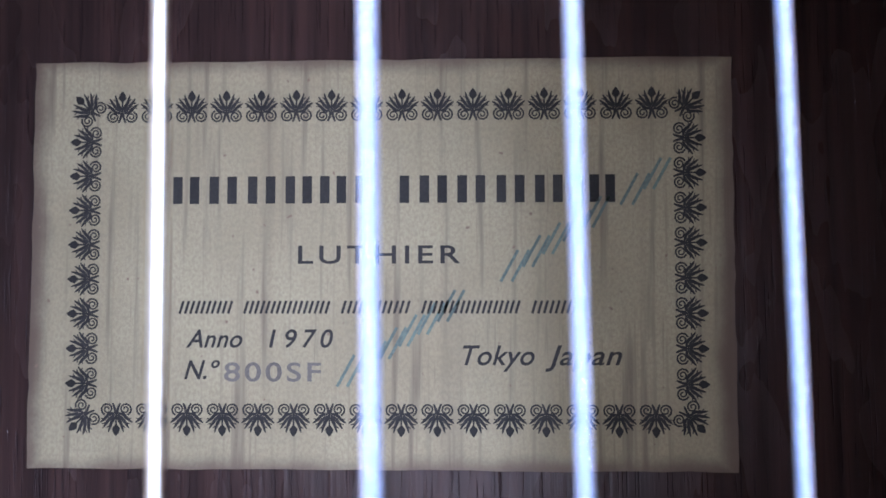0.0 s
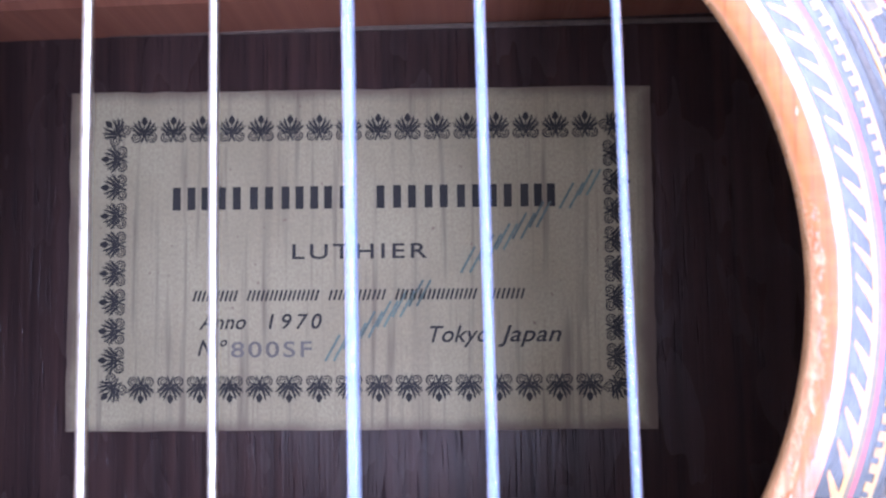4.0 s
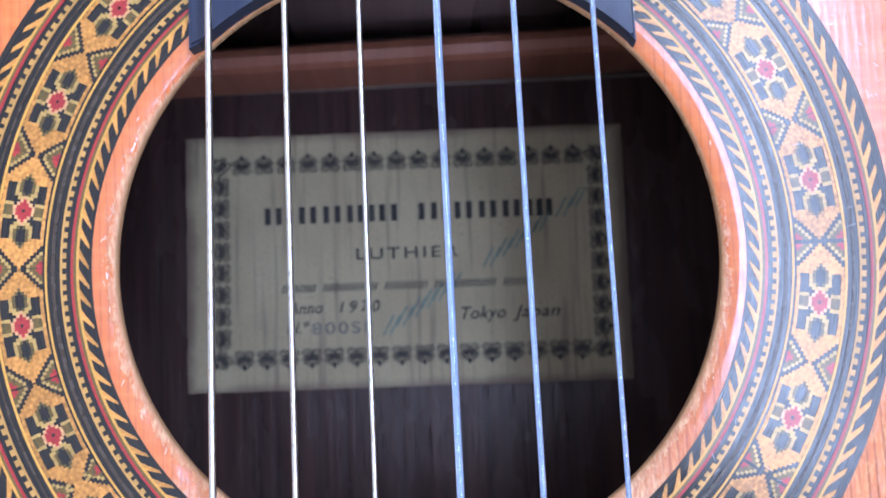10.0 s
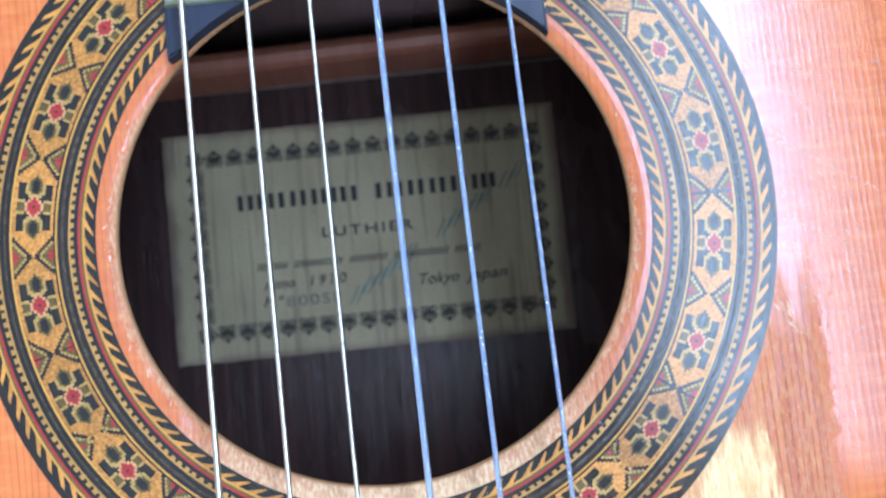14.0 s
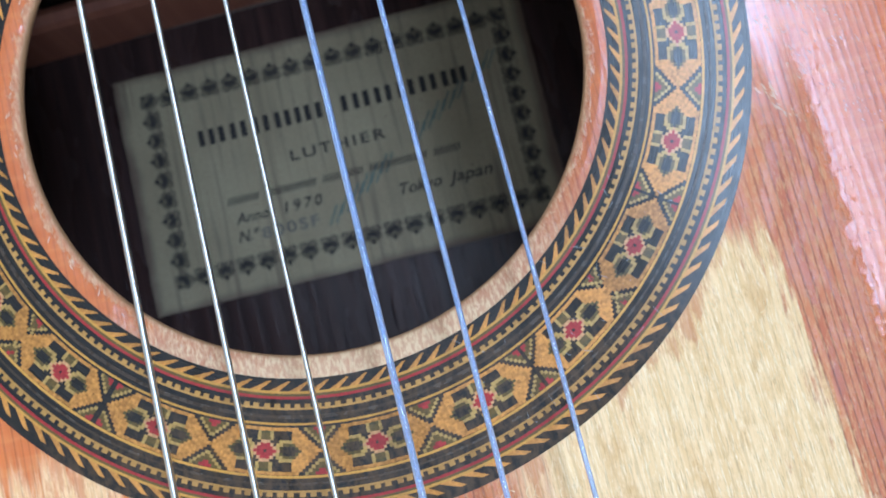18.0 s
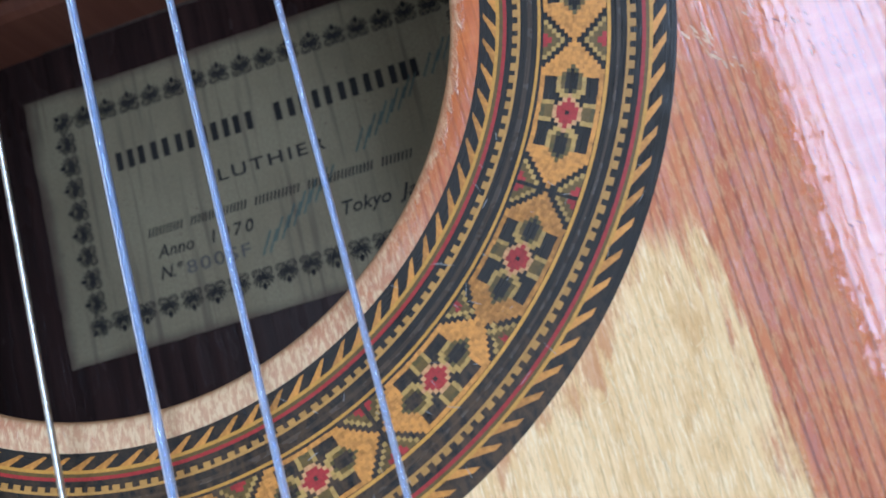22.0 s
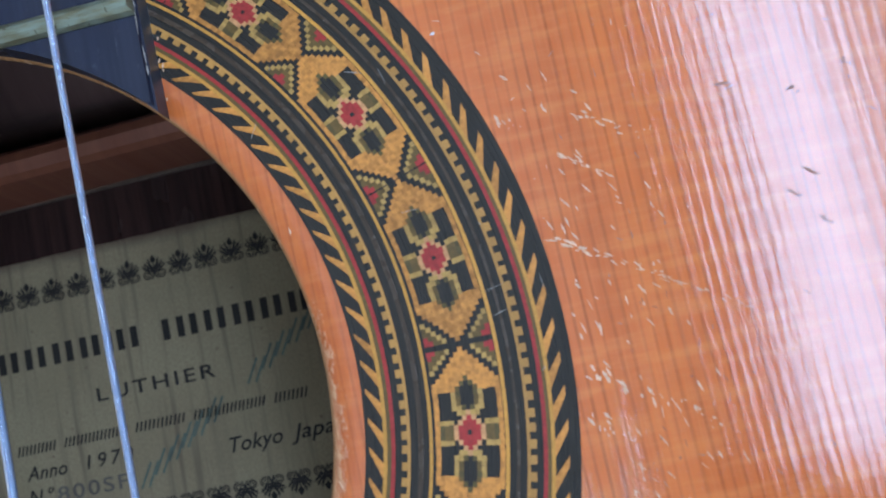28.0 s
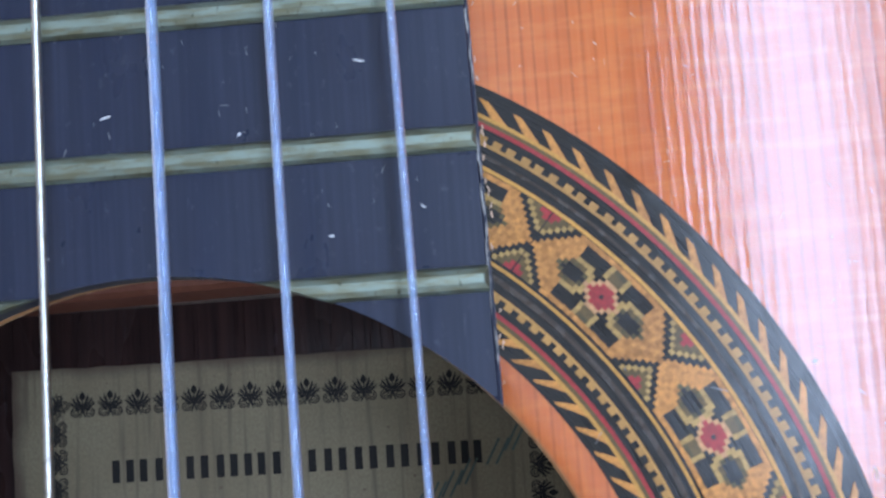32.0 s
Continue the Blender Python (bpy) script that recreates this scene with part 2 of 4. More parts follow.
def speckled(name, colour, rough=0.42, amount=0.25, size=2500.0, metal=0.0):
    """Colour with fine grain and a shade of its own for each piece."""
    m = mat(name, colour, rough, metal, coat=0.1 if rough < 0.3 else 0.0, spec=0.30)
    k = Tree(m)
    dark = tuple(c * (1 - amount) for c in colour)
    lite = tuple(min(1.0, c * (1 + amount)) for c in colour)
    own = k.t.nodes.new("ShaderNodeNewGeometry").outputs["Random Per Island"]
    own = k.math("MULTIPLY", k.math("ADD", own, k.random()), 0.2)
    f = k.math("ADD", k.math("MULTIPLY", k.noise(size, size, size, 3), 0.6), own)
    k.put(k.mix(k.step(f, 0.25, 0.75), dark, lite), k.bsdf.inputs["Base Color"])
    k.bump(k.noise(size * 1.4, size * 1.4, size, 2), 0.15, 0.00004)
    return m


def striped(name, colour, rough, amount, size):
    """Dyed veneer strips bent round the hole, with grain that runs along the ring."""
    m = mat(name, colour, rough, coat=0.05, spec=0.29)
    k = Tree(m)
    x, y, z = k.axes()
    rr = k.math("SQRT", k.math("ADD", k.math("MULTIPLY", x, x), k.math("MULTIPLY", y, y)))
    n = k.t.nodes.new("ShaderNodeTexNoise")
    join = k.t.nodes.new("ShaderNodeCombineXYZ")
    k.put(k.math("MULTIPLY", rr, 7000.0), join.inputs[0])
    k.put(k.math("MULTIPLY", k.math("ARCTAN2", y, x), 9.0), join.inputs[1])
    k.put(join.outputs[0], n.inputs["Vector"])
    n.inputs["Scale"].default_value = 1.0
    f = k.step(n.outputs["Fac"], 0.35, 0.7)
    rubbed = k.math("MULTIPLY", k.step(k.math("ADD", y, k.math("MULTIPLY", k.noise(260, 200, 1, 4, 0.7), 0.02)), -0.044, -0.030, 1.0, 0.0), k.step(k.noise(900, 500, 1, 4, 0.7), 0.36, 0.62))
    col = k.mix(f, tuple(c * 0.75 for c in colour), tuple(c * 1.4 for c in colour))
    k.put(k.mix(k.math("MULTIPLY", rubbed, 0.7), col, (0.085, 0.048, 0.022)), k.bsdf.inputs["Base Color"])
    k.put(k.step(k.noise(500, 500, 1, 3), 0.3, 0.7, rough, rough + 0.09), k.bsdf.inputs["Roughness"])
    k.bump(f, 0.10, 0.00003)
    return m


def paper_material():
    m = mat("aged_paper", (0.508, 0.451, 0.328), 0.75)
    k = Tree(m)
    x, y, z = k.axes()
    blot = k.noise(60, 45, 1, 4)
    fib = k.math("MAXIMUM", k.step(k.noise(620, 24, 1, 4), 0.52, 0.70), k.math("MULTIPLY", k.step(k.noise(1400, 60, 1, 3), 0.62, 0.74), 0.6))
    col = k.mix(k.step(blot, 0.3, 0.7), (0.305, 0.250, 0.148), (0.243, 0.193, 0.110))
    col = k.mix(k.math("MULTIPLY", fib, 0.85), col, (0.129, 0.093, 0.057))
    col = k.mix(k.step(k.noise(2300, 1700, 1, 4, 0.7), 0.36, 0.66, 0.0, 0.55), col, (0.181, 0.138, 0.082))
    col = k.mix(k.math("MULTIPLY", k.step(k.noise(160, 5, 1, 2), 0.56, 0.68), 0.25), col, (0.146, 0.103, 0.062))
    ex = k.step(k.math("ADD", k.math("ABSOLUTE", x), k.math("MULTIPLY", blot, 0.004)), 0.0460, 0.0490)
    ey = k.step(k.math("ADD", k.math("ABSOLUTE", y), k.math("MULTIPLY", blot, 0.003)), 0.0264, 0.0295)
    brown = k.math("MULTIPLY", k.math("MAXIMUM", ex, ey), k.step(blot, 0.2, 0.7, 0.7, 1.0))
    col = k.mix(brown, col, (0.092, 0.056, 0.036))
    col = k.mix(k.step(k.noise(700, 700, 1, 1), 0.74, 0.78), col, (0.164, 0.107, 0.066))
    k.put(col, k.bsdf.inputs["Base Color"])
    k.bump(k.noise(1500, 900, 1, 3), 0.2, 0.00005)
    return m


def ebony_material():
    m = mat("ebony", (0.012, 0.013, 0.018), 0.36, spec=0.32)
    k = Tree(m)
    f = k.noise(1800, 40, 1, 4)
    scuff = k.math("MAXIMUM", k.step(k.noise(700, 500, 1, 5, 0.7), 0.60, 0.74), k.step(k.noise(2600, 210, 1, 4, 0.7), 0.64, 0.74))
    # the blue in these blacks paints the sky's reflection on the ebony
    col = k.mix(k.step(f, 0.35, 0.7), (0.011, 0.015, 0.033), (0.016, 0.021, 0.043))
    col = k.mix(k.math("MULTIPLY", scuff, 0.26), col, (0.12, 0.13, 0.15))
    k.put(col, k.bsdf.inputs["Base Color"])
    k.put(k.step(k.noise(160, 90, 1, 4), 0.3, 0.7, 0.26, 0.42), k.bsdf.inputs["Roughness"])
    k.bump(k.math("ADD", f, k.math("MULTIPLY", scuff, 0.5)), 0.2, 0.00008)
    return m


def nylon_material():
    # blue base colour stands in for the sky mirrored in clear nylon
    m = mat("sky_tinted_nylon", (0.46, 0.65, 1.0), 0.05)
    b = m.node_tree.nodes["Principled BSDF"]
    b.inputs["Transmission Weight"].default_value = 0.74
    b.inputs["IOR"].default_value = 1.53
    return m


def wound_material():
    m = mat("silver_plated_winding", (0.80, 0.80, 0.78), 0.28, 1.0)
    k = Tree(m)
    f = k.noise(1500, 900, 1500, 3)
    k.put(k.mix(k.step(f, 0.5, 0.8), (0.62, 0.63, 0.61), (0.34, 0.32, 0.25)), k.bsdf.inputs["Base Color"])
    return m


def fret_material():
    m = mat("tarnished_brass", (0.35, 0.34, 0.22), 0.38, 0.8)
    k = Tree(m)
    f = k.noise(300, 1600, 900, 5, 0.65)
    col = k.mix(k.step(f, 0.35, 0.65), (0.17, 0.175, 0.115), (0.23, 0.28, 0.235))
    k.put(k.mix(k.step(k.noise(2200, 900, 900, 3), 0.62, 0.76), col, (0.07, 0.065, 0.035)), k.bsdf.inputs["Base Color"])
    k.put(k.step(f, 0.3, 0.7, 0.28, 0.6), k.bsdf.inputs["Roughness"])
    k.bump(k.noise(900, 3500, 900, 3), 0.4, 0.00008)
    return m


def plain_wall(name, colour):
    m = mat(name, colour, 0.85)
    k = Tree(m)
    k.put(k.mix(k.noise(2, 2, 2, 4), colour, tuple(c * 0.9 for c in colour)), k.bsdf.inputs["Base Color"])
    k.bump(k.noise(90, 90, 90, 3), 0.15, 0.002)
    return m


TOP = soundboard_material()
ROSEWOOD = dark_wood_material("rosewood", (0.023, 0.0135, 0.0122), (0.047, 0.0245, 0.0212), (0.016, 0.010, 0.010), 0.24, 0.6, 0.19)
MAHOGANY = dark_wood_material("mahogany", (0.175, 0.057, 0.033), (0.220, 0.080, 0.045), (0.185, 0.060, 0.034), 0.55)
CEDAR = dark_wood_material("cedar_neck", (0.30, 0.12, 0.06), (0.38, 0.17, 0.09), (0.2, 0.08, 0.04), 0.4)
# dark foot's base colour is lightened in place of its grey-blue highlight
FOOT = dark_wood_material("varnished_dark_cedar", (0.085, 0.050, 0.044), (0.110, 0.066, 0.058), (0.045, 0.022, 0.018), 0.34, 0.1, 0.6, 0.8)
EBONY = ebony_material()
PAPER = paper_material()
NYLON, WOUND, BRASS = nylon_material(), wound_material(), fret_material()
INK = speckled("black_ink", (0.017, 0.014, 0.012), 0.7, 0.4, 3000)
FAINT = speckled("grey_ink", (0.10, 0.085, 0.07), 0.7, 0.3, 3000)
GREEN = speckled("green_ink", (0.095, 0.122, 0.100), 0.7, 0.35, 2500)
BLACK = striped("black_dyed_wood", (0.0130, 0.0110, 0.0085), 0.12, 0.35, 1500)
BROWN = striped("brown_wood_strip", (0.043, 0.028, 0.017), 0.22, 0.35, 1500)
ORANGE = speckled("orange_wood", (0.42, 0.178, 0.035), 0.25, 0.42, 1900)
YELLOW = speckled("yellow_wood", (0.50, 0.245, 0.042), 0.25, 0.2, 2000)
CREAM = speckled("cream_wood", (0.38, 0.195, 0.048), 0.25, 0.2, 2600)
RED = speckled("red_dyed_wood", (0.28, 0.022, 0.020), 0.25, 0.25, 2500)
OLIVE = speckled("olive_dyed_wood", (0.098, 0.060, 0.014), 0.25, 0.25, 2500)
TAN = speckled("tan_wood", (0.34, 0.205, 0.055), 0.25, 0.25, 2600)
PEACH = speckled("peach_wood", (0.468, 0.234, 0.094), 0.25, 0.2, 2600)
DULL = speckled("dull_green_wood", (0.072, 0.052, 0.014), 0.25, 0.3, 2600)
BONE = speckled("bone", (0.72, 0.66, 0.52), 0.4, 0.1, 600)
WALL = plain_wall("cream_plaster", (0.62, 0.56, 0.48))
CEIL_PAINT = plain_wall("white_plaster", (0.74, 0.71, 0.67))
FLOOR = dark_wood_material("oak_floor", (0.24, 0.15, 0.085), (0.32, 0.21, 0.12), (0.14, 0.085, 0.05), 0.4)

# ---- helpers ----


def mesh_of(bm, name, *materials):
    me = bpy.data.meshes.new(name)
    bm.to_mesh(me)
    bm.free()
    for m in materials:
        me.materials.append(m)
    return me


def part(name, bm, material, parent=None, label="", smooth=False):
    """Links a bmesh as one mesh object under a thing or a part."""
    ob = new(name, mesh_of(bm, name, material))
    if smooth:
        ob.data.shade_smooth()
    ob.parent = parent
    if label:
        tagged(ob, label)
    return ob


def share(name, me, m, parent):
    """One more piece on a mesh that others use as well."""
    ob = new(name, me)
    ob.parent = parent
    ob.matrix_basis = m
    return ob


def box(bm, x0, x1, y0, y1, z0, z1, bevel=0.0):
    v = [bm.verts.new(p) for p in ((x0, y0, z0), (x1, y0, z0), (x1, y1, z0), (x0, y1, z0), (x0, y0, z1), (x1, y0, z1), (x1, y1, z1), (x0, y1, z1))]
    f = [bm.faces.new([v[i] for i in q]) for q in ((3, 2, 1, 0), (4, 5, 6, 7), (0, 1, 5, 4), (1, 2, 6, 5), (2, 3, 7, 6), (3, 0, 4, 7))]
    if bevel:
        bmesh.ops.bevel(bm, geom=list({e for q in f for e in q.edges}), offset=bevel, segments=2, affect="EDGES", profile=0.6)
    return bm


def prism(bm, outline, z0, z1):
    """A plate with a flat top of the given outline (counter-clockwise)."""
    a = [bm.verts.new((*p, z0)) for p in outline]
    b = [bm.verts.new((*p, z1)) for p in outline]
    n = len(a)
    bm.faces.new(b)
    bm.faces.new(a[::-1])
    for i in range(n):
        bm.faces.new((a[i], a[(i + 1) % n], b[(i + 1) % n], b[i]))
    return bm


def arc_piece(bm, r0, r1, a0, a1, z0, z1, steps, index=0):
    """A curved bar between two radii and two angles (degrees), with its top and its sides."""
    rows = []
    for i in range(steps + 1):
        a = radians(a0 + (a1 - a0) * i / steps)
        c, s = math.cos(a), math.sin(a)
        rows.append([bm.verts.new((r * c, r * s, z)) for r, z in ((r0, z0), (r0, z1), (r1, z1), (r1, z0))])
    made = []
    for p, q in zip(rows, rows[1:]):
        for j in range(3):
            made.append(bm.faces.new((p[j], p[j + 1], q[j + 1], q[j])))
    made += [bm.faces.new(rows[0][::-1]), bm.faces.new(rows[-1])]
    for f in made:
        f.material_index = index
    return bm


def stroke(bm, points, w0, w1, z0, z1, belly=0.0):
    """A flat pen stroke along points, from width w0 to width w1."""
    n = len(points)
    left, right = [], []
    for i, p in enumerate(points):
        a, b = points[max(i - 1, 0)], points[min(i + 1, n - 1)]
        d = Vector((b[0] - a[0], b[1] - a[1])).normalized()
        w = (w0 + (w1 - w0) * i / (n - 1) + belly * math.sin(math.pi * i / (n - 1))) / 2
        left.append((p[0] - d.y * w, p[1] + d.x * w))
        right.append((p[0] + d.y * w, p[1] - d.x * w))
    up = [[bm.verts.new((*q, z1)) for q in side] for side in (left, right)]
    dn = [[bm.verts.new((*q, z0)) for q in side] for side in (left, right)]
    for i in range(n - 1):
        bm.faces.new((up[0][i], up[1][i], up[1][i + 1], up[0][i + 1]))
        bm.faces.new((up[0][i], up[0][i + 1], dn[0][i + 1], dn[0][i]))
        bm.faces.new((up[1][i + 1], up[1][i], dn[1][i], dn[1][i + 1]))
    return bm


def spline(points, steps):
    """A smooth open curve through points."""
    out = []
    p = [points[0]] + list(points) + [points[-1]]
    for i in range(1, len(p) - 2):
        for s in range(steps):
            t = s / steps
            out.append(tuple(0.5 * (2 * p[i][k] + (p[i + 1][k] - p[i - 1][k]) * t + (2 * p[i - 1][k] - 5 * p[i][k] + 4 * p[i + 1][k] - p[i + 2][k]) * t * t
                                    + (3 * p[i][k] - p[i - 1][k] - 3 * p[i + 1][k] + p[i + 2][k]) * t ** 3) for k in (0, 1)))
    out.append(tuple(points[-1]))
    return out


# ---- the room ----
ROOM_X0, ROOM_Y0, ROOM_Y1, ROOM_Z = -2.6, -2.2, 2.2, 2.6


def room():
    th = 0.12
    bm = bmesh.new()
    box(bm, ROOM_X0 - th, WIN_X + th, ROOM_Y0 - th, ROOM_Y1 + th, -0.15, -0.003)
    floor = tagged(part("floor", bm, FLOOR), "brown wooden floor under the guitar", "floor", kind="structure")
    x = ROOM_X0
    plank = mesh_of(box(bmesh.new(), 0.0008, 0.1192, ROOM_Y0, ROOM_Y1, -0.02, 0.0, 0.0008), "plank", FLOOR)
    while x < WIN_X - 0.1:
        share("plank", plank, pose(x, 0, 0), floor)
        x += 0.12
    bm = bmesh.new()
    box(bm, ROOM_X0 - th, WIN_X + th, ROOM_Y0 - th, ROOM_Y1 + th, ROOM_Z, ROOM_Z + th)
    tagged(part("ceiling", bm, CEIL_PAINT), "plain white plaster ceiling", "ceiling", kind="structure")
    for name, q in (("wall_west", (ROOM_X0 - th, ROOM_X0, ROOM_Y0 - th, ROOM_Y1 + th)), ("wall_south", (ROOM_X0, WIN_X, ROOM_Y0 - th, ROOM_Y0)),
                    ("wall_north", (ROOM_X0, WIN_X, ROOM_Y1, ROOM_Y1 + th))):
        tagged(part(name, box(bmesh.new(), *q, 0.0, ROOM_Z), WALL), "plain cream plaster wall", "wall", kind="structure")
    bm = bmesh.new()
    edge = ROOM_Y0 - th
    for y0, y1 in sorted(WINDOWS):
        box(bm, WIN_X, WIN_X + th, edge, y0, 0, ROOM_Z)
        box(bm, WIN_X, WIN_X + th, y0, y1, 0, WIN_Z0)
        box(bm, WIN_X, WIN_X + th, y0, y1, WIN_Z1, ROOM_Z)
        edge = y1
    box(bm, WIN_X, WIN_X + th, edge, ROOM_Y1 + th, 0, ROOM_Z)
    tagged(part("wall_east", bm, WALL), "plain cream wall with a window opening and a second one added for light", "wall", kind="structure")


room()

# ---- the guitar ----
guitar = new("guitar")
guitar.location = (0, 0, LIFT)
tagged(guitar, "old classical guitar with orange worn soundboard, lying on a wooden floor", "guitar")

HOLE, DEPTH, SCALE, NUT_Y = 0.0425, 0.0810, 0.650, 0.473
HALF = spline([(0.0, 0.149), (0.055, 0.148), (0.112, 0.126), (0.139, 0.075), (0.131, 0.010), (0.118, -0.050), (0.130, -0.110), (0.164, -0.170),
               (0.183, -0.232), (0.163, -0.292), (0.100, -0.328), (0.0, -0.337)], 10)
OUTLINE = [(x, y) for x, y in HALF[::-1]] + [(-x, y) for x, y in HALF[1:-1]]      # counter-clockwise


def soundboard():
    bm = bmesh.new()
    n = len(OUTLINE)
    ang = [math.atan2(y, x) for x, y in OUTLINE]
    loops = []
    for r, z in ((HOLE + 0.0002, -0.0024), (HOLE, -0.0018), (HOLE, -0.0010), (HOLE + 0.0003, -0.0006), (HOLE + 0.0011, -0.0002), (HOLE + 0.0024, 0.0)):
        loops.append([bm.verts.new((r * math.cos(a), r * math.sin(a), z)) for a in ang])
    loops.append([bm.verts.new((x, y, 0.0)) for x, y in OUTLINE])
    loops.append([bm.verts.new((x, y, -0.0024)) for x, y in OUTLINE])
    loops.append(loops[0])
    for p, q in zip(loops, loops[1:]):
        for i in range(n):
            j = (i + 1) % n
            f = bm.faces.new((p[i], q[i], q[j], p[j]))
            f.smooth = any(q is ring for ring in loops[1:6])
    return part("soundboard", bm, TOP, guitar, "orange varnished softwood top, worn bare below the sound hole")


# the outline is fine enough round the hole only with extra steps
def refine(points, top):
    out = []
    for p, q in zip(points, points[1:] + points[:1]):
        m = max(1, int(abs((math.atan2(q[1], q[0]) - math.atan2(p[1], p[0]) + math.pi) % (2 * math.pi) - math.pi) / top) + 1)
        out += [(p[0] + (q[0] - p[0]) * i / m, p[1] + (q[1] - p[1]) * i / m) for i in range(m)]
    return out


OUTLINE = refine(OUTLINE, radians(2.0))
board_top = soundboard()


def body():
    part("back", prism(bmesh.new(), OUTLINE, -DEPTH - 0.0026, -DEPTH), ROSEWOOD, guitar, "dark glossy rosewood back seen through the sound hole")
    for sign in (1, -1):
        bm = bmesh.new()
        inner = [(x - math.copysign(0.002, x) if abs(x) > 1e-6 else x, y * 0.994) for x, y in HALF]
        loops = [[bm.verts.new((sign * x, y, z)) for x, y in pts] for pts, z in ((HALF, -DEPTH), (HALF, -0.0024), (inner, -0.0024), (inner, -DEPTH))]
        loops.append(loops[0])
        for p, q in zip(loops, loops[1:]):
            for i in range(len(HALF) - 1):
                v = (p[i], p[i + 1], q[i + 1], q[i])
                bm.faces.new(v if sign > 0 else v[::-1])
        part("side", bm, ROSEWOOD, guitar, "dark rosewood side", True)
    # cross brace on the inside of the back, with a rounded top
    prof = [(0.0465, -DEPTH), (0.0469, -0.0662), (0.0477, -0.0646), (0.0496, -0.0638), (0.0513, -0.0646), (0.0523, -0.0662), (0.0526, -DEPTH)]
    bm = bmesh.new()
    ends = [[bm.verts.new((x, y + 0.002 * x / 0.13, z)) for y, z in prof] for x in (-0.130, 0.130)]
    for i in range(len(prof)):
        j = (i + 1) % len(prof)
        bm.faces.new((ends[0][i], ends[0][j], ends[1][j], ends[1][i]))
    bm.faces.new(ends[0][::-1])
    bm.faces.new(ends[1])
    part("back_brace", bm, MAHOGANY, guitar, "reddish brown wooden brace across the inside of the back")
    bm = box(bmesh.new(), -0.13, 0.13, 0.0458, 0.0465, -DEPTH, -DEPTH + 0.0004)
    part("glue_line", bm, speckled("old_glue", (0.085, 0.06, 0.045), 0.5, 0.5, 900), guitar, "pale dried glue along the brace")
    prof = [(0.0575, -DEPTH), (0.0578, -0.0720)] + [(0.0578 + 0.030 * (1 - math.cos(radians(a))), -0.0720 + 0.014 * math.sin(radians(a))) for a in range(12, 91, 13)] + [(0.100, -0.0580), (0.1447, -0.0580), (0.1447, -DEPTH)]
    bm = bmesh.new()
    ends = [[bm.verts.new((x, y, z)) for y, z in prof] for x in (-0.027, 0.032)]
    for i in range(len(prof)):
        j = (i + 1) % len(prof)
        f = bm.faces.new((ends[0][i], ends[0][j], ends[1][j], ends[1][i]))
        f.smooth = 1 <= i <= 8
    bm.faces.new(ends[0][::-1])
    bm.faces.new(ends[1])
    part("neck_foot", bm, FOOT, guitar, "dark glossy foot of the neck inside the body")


body()

FB_Z = 0.0036


def fb_edge(y, side):
    """Half-plane edge of the fingerboard at y, narrowing towards the nut."""
    return (0.0319 if side > 0 else -0.0309) * (1 - 0.19 * (y - 0.03) / 0.443)


def fret_y(n):
    return NUT_Y - SCALE * (1 - 2 ** (-n / 12)) + 0.0001


